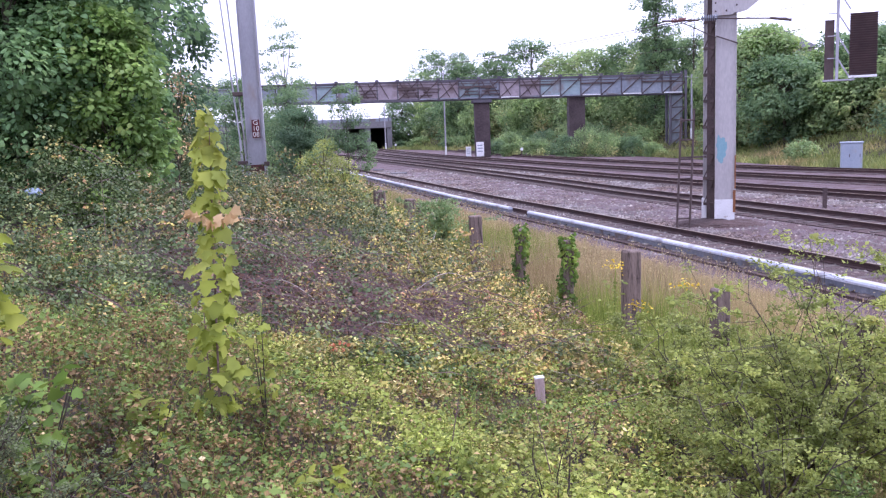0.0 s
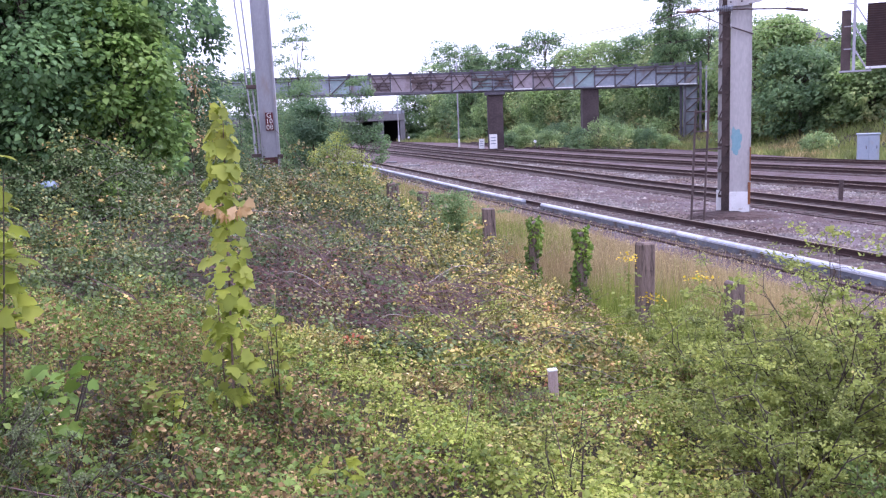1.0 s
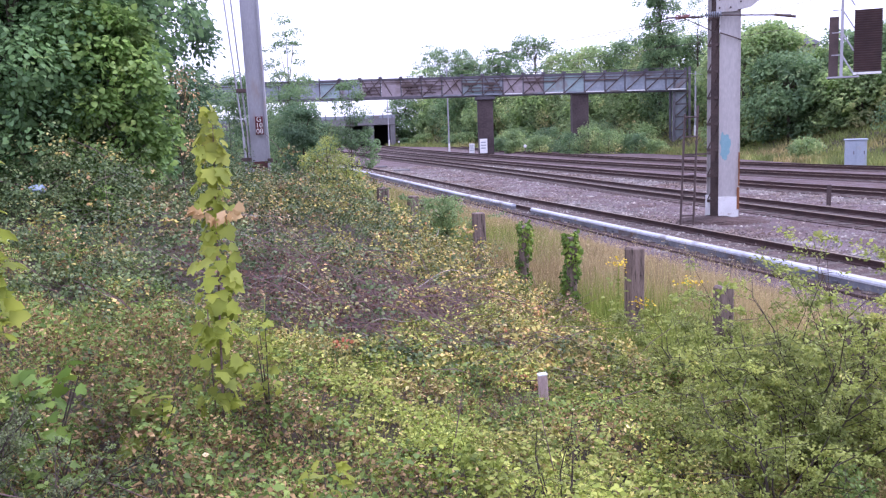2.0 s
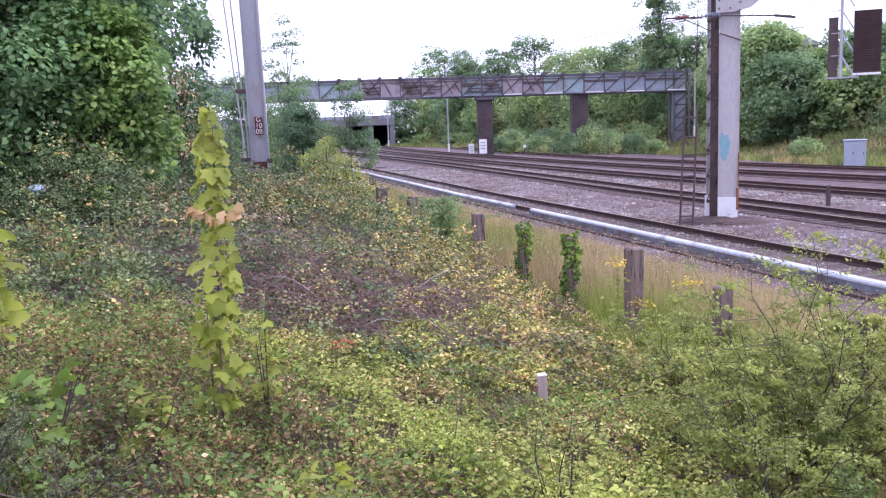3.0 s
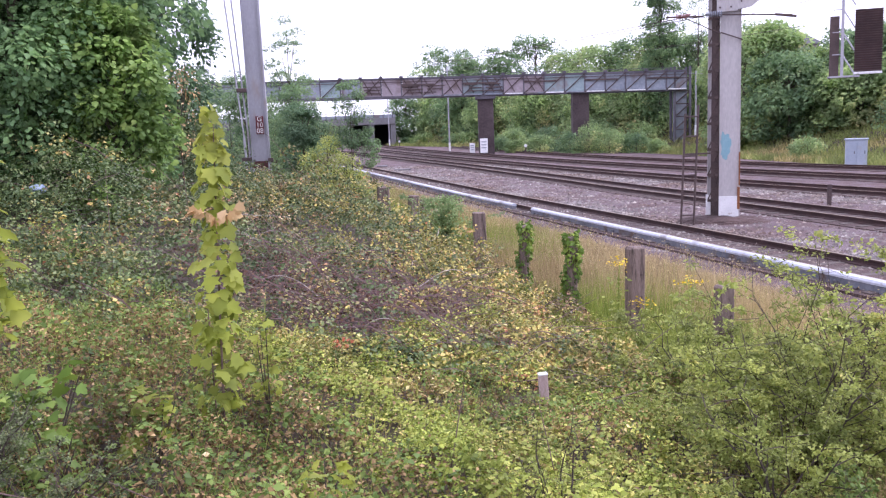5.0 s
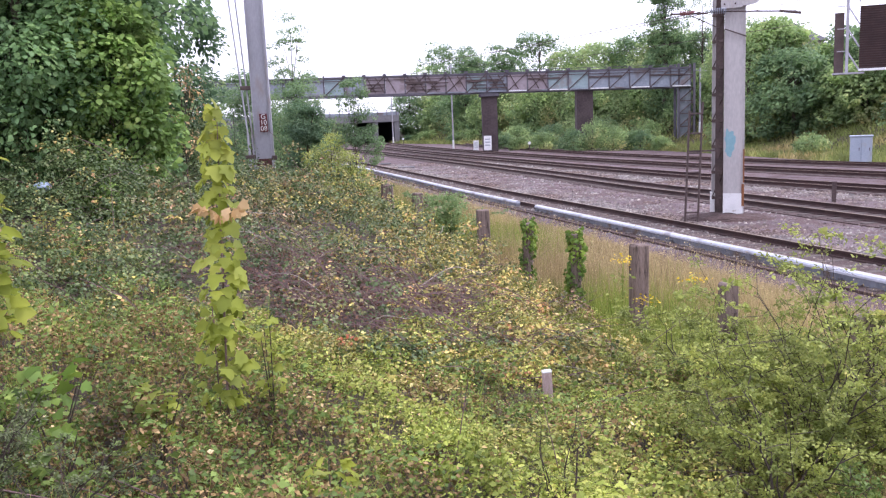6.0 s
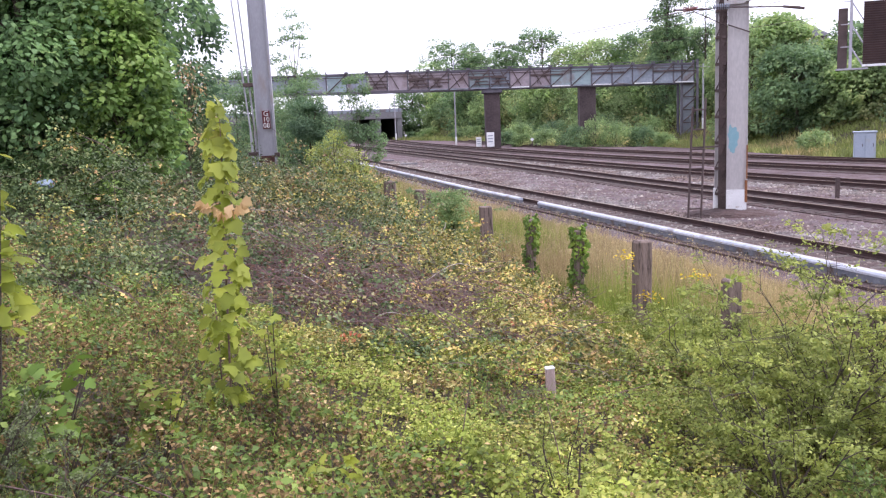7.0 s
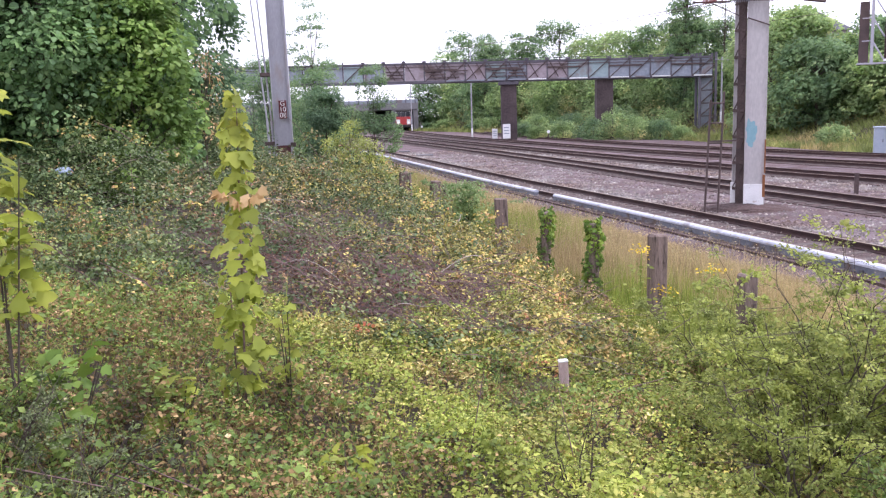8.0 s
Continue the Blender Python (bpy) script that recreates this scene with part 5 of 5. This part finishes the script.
def open_bush(x, y, height, spread, n, seed, mat, size, label, stems=14, lean=(0, 0), thick=1.0):
    """A loose bush: bending stems, side branches and twigs that carry sprays of small leaves."""
    rng = np.random.default_rng(seed)
    z = float(land(x, y)) - 0.03
    t = thing("bush", pose(x, y, z), label, "bush")
    sprays = []
    for i in range(stems):
        a = rng.uniform(0, 2 * np.pi)
        rad = spread * rng.uniform(0.25, 1.0)
        tip = np.array((math.cos(a) * rad + lean[0], math.sin(a) * rad + lean[1], height * rng.uniform(0.5, 1.02)))
        path = [np.array((rng.normal() * 0.05, rng.normal() * 0.05, 0.0))]
        for k in range(1, 6):
            u = k / 5
            path.append(np.array((tip[0] * u ** 1.3, tip[1] * u ** 1.3, tip[2] * u ** 0.8)) + rng.normal(size=3) * 0.025 * height)
        w = 0.0055 * thick * rng.uniform(0.7, 1.5)
        bars = [(path[k], path[k + 1], w * (1 - 0.16 * k), w * (0.84 - 0.16 * k)) for k in range(5)]
        for k in range(9):
            q = rng.uniform(0.8, 5)
            j = min(int(q), 4)
            b0 = path[j] + (path[j + 1] - path[j]) * (q - j)
            d = np.array((rng.normal() * 0.6 + math.cos(a) * 0.35, rng.normal() * 0.6 + math.sin(a) * 0.35, rng.uniform(-0.15, 0.6))) * height * rng.uniform(0.12, 0.3)
            b1 = b0 + d * 0.5 + rng.normal(size=3) * 0.015
            b2 = b0 + d + np.array((0, 0, -0.04 * height))
            bars += [(b0, b1, w * 0.34, w * 0.24), (b1, b2, w * 0.24, w * 0.1)]
            sprays += [(b0, b1), (b1, b2)]
            for _ in range(2):
                c0 = b0 + (b2 - b0) * rng.uniform(0.3, 1)
                c1 = c0 + rng.normal(size=3) * np.array((1, 1, 0.6)) * height * 0.06
                bars.append((c0, c1, w * 0.13, w * 0.07))
                sprays.append((c0, c1))
        o = new("stem", prisms("stem", bars, M_TWIG))
        o.parent = t
    wt = rng.gamma(0.8, 1, len(sprays))
    k = rng.choice(len(sprays), n, p=wt / wt.sum())
    u = rng.uniform(0.05, 1.1, n)[:, None]
    A, B = np.array([q[0] for q in sprays])[k], np.array([q[1] for q in sprays])[k]
    d = unit(B - A)
    off = rng.normal(size=(n, 3)) * np.array((1, 1, 0.5))
    p = A + (B - A) * u + off * 0.5 * size
    p[:, 2] = np.maximum(p[:, 2], 0.04)
    o = new("leaves", leaves("leaves", p, rng.uniform(0.55, 1.3, n) * size, mat, rng, DIAMOND, 0.6, d * 0.5 + unit(off) * 0.8, 1.1, face=np.array((0, 0, 0.5)) + unit(off) * 0.45))
    o.parent = t
    return t


open_bush(1.95, 4.4, 1.42, 0.8, 23000, 91, M_BUSH, 0.022, "loose pale green thorny bush in the clearing", 24, thick=1.2)
open_bush(2.65, 4.9, 1.58, 0.85, 25000, 92, M_BUSH, 0.024, "loose pale green thorny bush in the clearing", 22, thick=1.2)
open_bush(1.5, 3.8, 0.75, 0.5, 9000, 85, M_BUSH, 0.019, "low grey-green thorny bush in the clearing", 14, thick=1.4)
open_bush(1.85, 3.35, 0.62, 0.6, 5000, 93, M_LOWGREEN, 0.028, "low green leafy bush at the edge of the clearing", 16)
open_bush(1.25, 2.95, 0.34, 0.5, 3000, 84, M_LOWGREEN, 0.024, "low green leafy bush at the edge of the clearing", 14)
open_bush(1.75, 6.2, 0.75, 0.6, 8500, 94, M_BUSH, 0.025, "low yellow-green bush before the fence", 14)
open_bush(2.25, 5.7, 0.95, 0.5, 6500, 83, M_BUSH, 0.024, "loose yellow-green bush before the fence", 13)
open_bush(2.4, 7.0, 0.85, 0.7, 9000, 98, M_BUSH, 0.025, "low yellow-green bush before the fence", 14)
open_bush(0.42, 3.5, 0.6, 0.3, 420, 95, M_BUSH, 0.022, "sparse twiggy shoots in the clearing", 6)
open_bush(0.1, 2.9, 0.4, 0.25, 300, 99, M_BUSH, 0.02, "sparse twiggy shoots in the clearing", 6)
open_bush(-1.95, 3.25, 0.3, 0.35, 900, 96, M_LOWGREEN, 0.034, "low leafy weeds at the path's edge", 10)
open_bush(0.0, 15.0, 1.5, 0.65, 8000, 97, M_SCRUB, 0.042, "small green bush against the fence posts", 14)
open_bush(-1.4, 2.75, 0.34, 0.42, 3500, 89, M_GREYWEED, 0.013, "grey-green twiggy weed over fallen sticks", 18)
open_bush(-1.75, 3.0, 0.36, 0.35, 2600, 88, M_GREYWEED, 0.013, "grey-green twiggy weed over fallen sticks", 14)
open_bush(1.62, 4.55, 1.52, 0.25, 1500, 87, M_BUSH, 0.03, "arching shoots with yellow-green leaves before the railway", 4, (-0.1, 0))
open_bush(2.2, 4.7, 1.6, 0.35, 1700, 86, M_BUSH, 0.03, "arching shoots with yellow-green leaves before the railway", 5)
open_bush(1.35, 5.0, 0.4, 0.4, 1300, 90, M_BUSH, 0.026, "low yellow-green bush in the clearing", 10)


def sprout(name, x, y, height, n, size, mat, seed, label, category="plant", wide=0.12, flat=-0.3):
    """A stalk with a few large lobed leaves."""
    rng = np.random.default_rng(seed)
    z = float(land(x, y)) - 0.02
    t = thing(name, pose(x, y, z), label, category)
    bm = bmesh.new()
    for k in range(3):
        rod(bm, (0, 0, 0), (rng.normal() * wide * 0.6, rng.normal() * wide * 0.6, height * rng.uniform(0.7, 1)), 0.006, 0.002, n=5)
    part("stalk", bm, M_BARK, t)
    u = rng.uniform(0.35, 1.05, n)
    a = rng.uniform(0, 2 * np.pi, n)
    r = wide * rng.uniform(0.1, 1.0, n) * (1.3 - 0.6 * u)
    p = np.stack([np.cos(a) * r, np.sin(a) * r, u * height], 1)
    ax = np.stack([np.cos(a), np.sin(a), flat * np.ones(n)], 1)
    o = tagged(new("leaf_tuft", leaves("leaf_tuft", p, rng.uniform(0.7, 1.2, n) * size, mat, rng, PALM, 0.65, ax)), kind="stuff")
    o.parent = t
    return t


sprout("sapling", -1.97, 3.45, 1.35, 120, 0.085, M_SAPLING, 201, "yellow-green sycamore shoot at the clearing's edge", "sapling", 0.13)
sprout("seedling", -1.72, 3.45, 0.45, 44, 0.065, M_IVY, 202, "bright green sycamore seedling in the weeds", "seedling", 0.17)
sprout("seedling", -1.38, 3.75, 0.36, 22, 0.085, M_SAPLING, 203, "yellowish sycamore seedling in the weeds", "seedling", 0.13)
sprout("seedling", -1.55, 3.1, 0.3, 26, 0.055, M_LOWGREEN, 204, "green seedling over the leaf litter", "seedling", 0.15)
sprout("seedling", -0.55, 3.4, 0.26, 20, 0.06, M_SAPLING, 205, "yellowish sycamore seedling in the weeds", "seedling", 0.12)
sprout("seedling", 0.78, 3.35, 0.24, 30, 0.05, M_IVY, 206, "blue-green leafy seedling in the clearing", "seedling", 0.13)
sprout("sapling", -0.98, 4.35, 0.62, 36, 0.05, M_SAPLING, 207, "small yellow-green shoot beside the sapling", "sapling", 0.07)


def ragwort(x, y, top, seed):
    rng = np.random.default_rng(seed)
    z = float(land(x, y)) - 0.02
    t = thing("ragwort", pose(x, y, z), "yellow ragwort in flower by the fence", "wild flower", "ragworts")
    h = top - z
    part("stalk", rod(bmesh.new(), (0, 0, 0), (0.03, 0, h), 0.008, 0.004, n=5), M_GRASS, t)
    n = 46
    p = np.stack([rng.normal(size=n) * 0.06 + 0.03, rng.normal(size=n) * 0.06, h + rng.normal(size=n) * 0.03], 1)
    o = tagged(new("flower_head", leaves("flower_head", p, 0.03, M_YELLOW, rng, OVAL, 0.6, width=1.4)), kind="stuff")
    o.parent = t
    n = 60
    u = rng.uniform(0.2, 0.9, n)
    p = np.stack([rng.normal(size=n) * 0.05, rng.normal(size=n) * 0.05, h * u], 1)
    o = tagged(new("leaf_tuft", leaves("leaf_tuft", p, 0.06, M_BUSH, rng, OVAL, 0.5)), kind="stuff")
    o.parent = t


ragwort(1.78, 8.9, 1.55, 301)
ragwort(2.12, 7.5, 1.58, 302)
ragwort(2.0, 8.8, 1.12, 303)


def red_leaves():
    for k, (x, y, dz) in enumerate(((-0.76, 5.9, 0.2), (0.43, 7.0, 0.16), (0.5, 7.25, 0.16))):
        rng = np.random.default_rng(400 + k)
        n = 14 if k == 0 else 7
        z = float(land(x, y)) + dz
        p = np.stack([x + rng.normal(size=n) * 0.05, y + rng.normal(size=n) * 0.05, z + rng.normal(size=n) * 0.02], 1)
        o = new("red_leaves", leaves("red_leaves", p, 0.045, M_ORANGE, rng, OVAL, 0.6, width=1.3))
        tagged(o, "patch of orange-red autumn leaves on the brambles", "leaves", "red leaf patches", "stuff")


red_leaves()


def stalks():
    rng = np.random.default_rng(501)
    n = 700
    y = 2.6 + rng.uniform(0, 1, n) ** 1.2 * 9
    x = rng.uniform(-0.6, 0.55, n) * y
    keep = (from_track(x, y) > 7.6)
    x, y = x[keep], y[keep]
    p = np.stack([x, y, land(x, y)], 1)
    stuff("dead_stalks", blades("dead_stalks", p, rng.uniform(0.12, 0.36, len(x)), 0.0014, M_LITTER, rng, 0.4), "thin dead stalks standing in the weeds", "dead stalks")
    for k, (x, y, h, l) in enumerate(((-3.3, 8.2, 1.0, 0.02), (-3.1, 10.2, 1.1, -0.05), (-1.5, 7.0, 0.9, 0.25), (-0.05, 3.7, 0.55, 0.1), (0.5, 3.9, 0.5, -0.1))):
        z = float(land(x, y))
        t = thing("dead_stem", pose(x, y, z), "tall pale dead plant stem", "dead stem", "dead stems")
        part("stem", rod(bmesh.new(), (0, 0, 0), (l, 0, h), 0.004, 0.0015, n=5), M_CANE, t)
    # fallen sticks at the near edge
    for k, (x, y, l, a) in enumerate(((-1.35, 2.95, 0.7, -28), (-1.2, 3.1, 0.55, -35), (-0.75, 3.3, 0.6, 8), (-1.45, 2.75, 0.5, -20), (-0.55, 2.9, 0.5, 5), (1.15, 5.6, 0.6, 40), (1.25, 5.4, 0.5, 62))):
        z = float(land(x, y)) + 0.12
        t = thing("fallen_stick", pose(x, y, z, 0, 4, a), "thin grey fallen stick on the weeds", "stick", "fallen sticks")
        part("stick", rod(bmesh.new(), (-l / 2, 0, 0), (l / 2, 0, 0.02), 0.0045, 0.002, n=5), M_CANE, t)


stalks()


def build_rag():
    """A scrap of blue sheet caught in the weeds."""
    x, y = -4.95, 10.3
    z = float(canopy(x, y))
    bm = bmesh.new()
    bmesh.ops.create_icosphere(bm, subdivisions=2, radius=0.1)
    for v in bm.verts:
        v.co *= 1 + 0.35 * noise.noise(v.co * 14)
        v.co.z *= 0.6
    o = part("plastic_scrap", bm, surface("faded_blue_plastic", (0.14, 0.2, 0.3), (0.3, 0.36, 0.45), 4, 20, 0.5))
    o.matrix_basis = pose(x, y, z + 0.03)
    tagged(o, "crumpled faded blue plastic scrap in the weeds", "litter")


build_rag()


def build_house():
    t = thing("house", pose(42.6, 112, float(land(44.5, 112)) - 0.3, 0, 0, 20), "distant house with grey hipped roof above the cutting", "house")
    part("wall", box(bmesh.new(), (-4.5, -3.5, 0), (4.5, 3.5, 5.0), 0), M_PANEL_PINK, t)
    bm = bmesh.new()
    v = [bm.verts.new(c) for c in ((-5, -4, 4.9), (5, -4, 4.9), (5, 4, 4.9), (-5, 4, 4.9), (-2, 0, 7.8), (2, 0, 7.8))]
    for f in ((0, 1, 5, 4), (1, 2, 5), (2, 3, 4, 5), (3, 0, 4), (3, 2, 1, 0)):
        bm.faces.new([v[i] for i in f])
    part("roof", bm, M_ROOF, t, "dark grey slate roof")
    for u in (-2.5, 2.5):
        w = part("window", box(bmesh.new(), (u - 0.7, -3.56, 2.8), (u + 0.7, -3.5, 4.2), 0), M_WHITEPAINT, t)
        part("pane", box(bmesh.new(), (u - 0.6, -3.58, 2.9), (u + 0.6, -3.555, 4.1), 0), M_DEEPDARK, w)


build_house()


def build_stones():
    """Loose ballast, thickest in the shoulders between the tracks."""
    rng = np.random.default_rng(601)
    n = 46000
    y = 11 + rng.uniform(0, 1, n) ** 1.7 * 62
    off = rng.uniform(-0.9, 15, n)
    pick = rng.random(n)
    off = np.where(pick < 0.38, 1.75 + np.abs(rng.normal(size=n)) * 0.75, off)
    x = near_rail(y) + off
    between = line_three(y) - 1.3 + rng.normal(size=n) * 0.8
    x = np.where((pick > 0.82) & (y > 24), between, x)
    keep = x < toe(y) - 1
    x, y = x[keep], y[keep]
    n = len(x)
    c = np.stack([x, y, land(x, y) + 0.0], 1)
    inside = (x > near_rail(y) - 0.5) & (x < near_rail(y) + 2.0)
    c[:, 2] += np.where(inside, 0.055, 0.0)
    s = (rng.uniform(0.018, 0.042, n) * np.interp(y, [11, 30, 70], [0.9, 1.1, 1.7]))[:, None, None]
    base = np.array([(-1, -0.8, 0), (1, -1, 0), (0.8, 1, 0), (-1, 0.9, 0), (0.1, 0, 1.1)], float)
    a = rng.uniform(0, 2 * np.pi, n)
    v = base[None] * (1 + rng.normal(size=(n, 5, 3)) * 0.25) + rng.normal(size=(n, 5, 3)) * np.array((0.3, 0.3, 0.05))
    rot = np.stack([np.cos(a), -np.sin(a), np.sin(a), np.cos(a)], 1).reshape(n, 2, 2)
    v[:, :, :2] = np.einsum("nij,nkj->nki", rot, v[:, :, :2])
    v = v * s + c[:, None]
    me = bpy.data.meshes.new("ballast_stones")
    f = np.array([(0, 1, 4), (1, 2, 4), (2, 3, 4), (3, 0, 4)])
    me.vertices.add(n * 5)
    me.vertices.foreach_set("co", v.astype(np.float32).ravel())
    ix = (f[None] + (np.arange(n) * 5)[:, None, None]).ravel().astype(np.int32)
    me.loops.add(len(ix))
    me.loops.foreach_set("vertex_index", ix)
    me.polygons.add(n * 4)
    me.polygons.foreach_set("loop_start", np.arange(0, n * 12, 3, dtype=np.int32))
    me.update(calc_edges=True)
    me.materials.append(M_LOOSE)
    stuff("ballast_stones", me, "loose grey and brown ballast stones between the tracks", "ballast")


M_LOOSE = leafy("loose_ballast", [(0, (0.072, 0.065, 0.07)), (0.5, (0.17, 0.155, 0.165)), (0.85, (0.29, 0.275, 0.295)), (1, (0.5, 0.48, 0.5))], [(0, (0.05, 0.035, 0.034)), (0.6, (0.115, 0.082, 0.08)), (1, (0.23, 0.19, 0.19))], 0.3, 0.53, 0.0, 0.9)
build_stones()

motions()
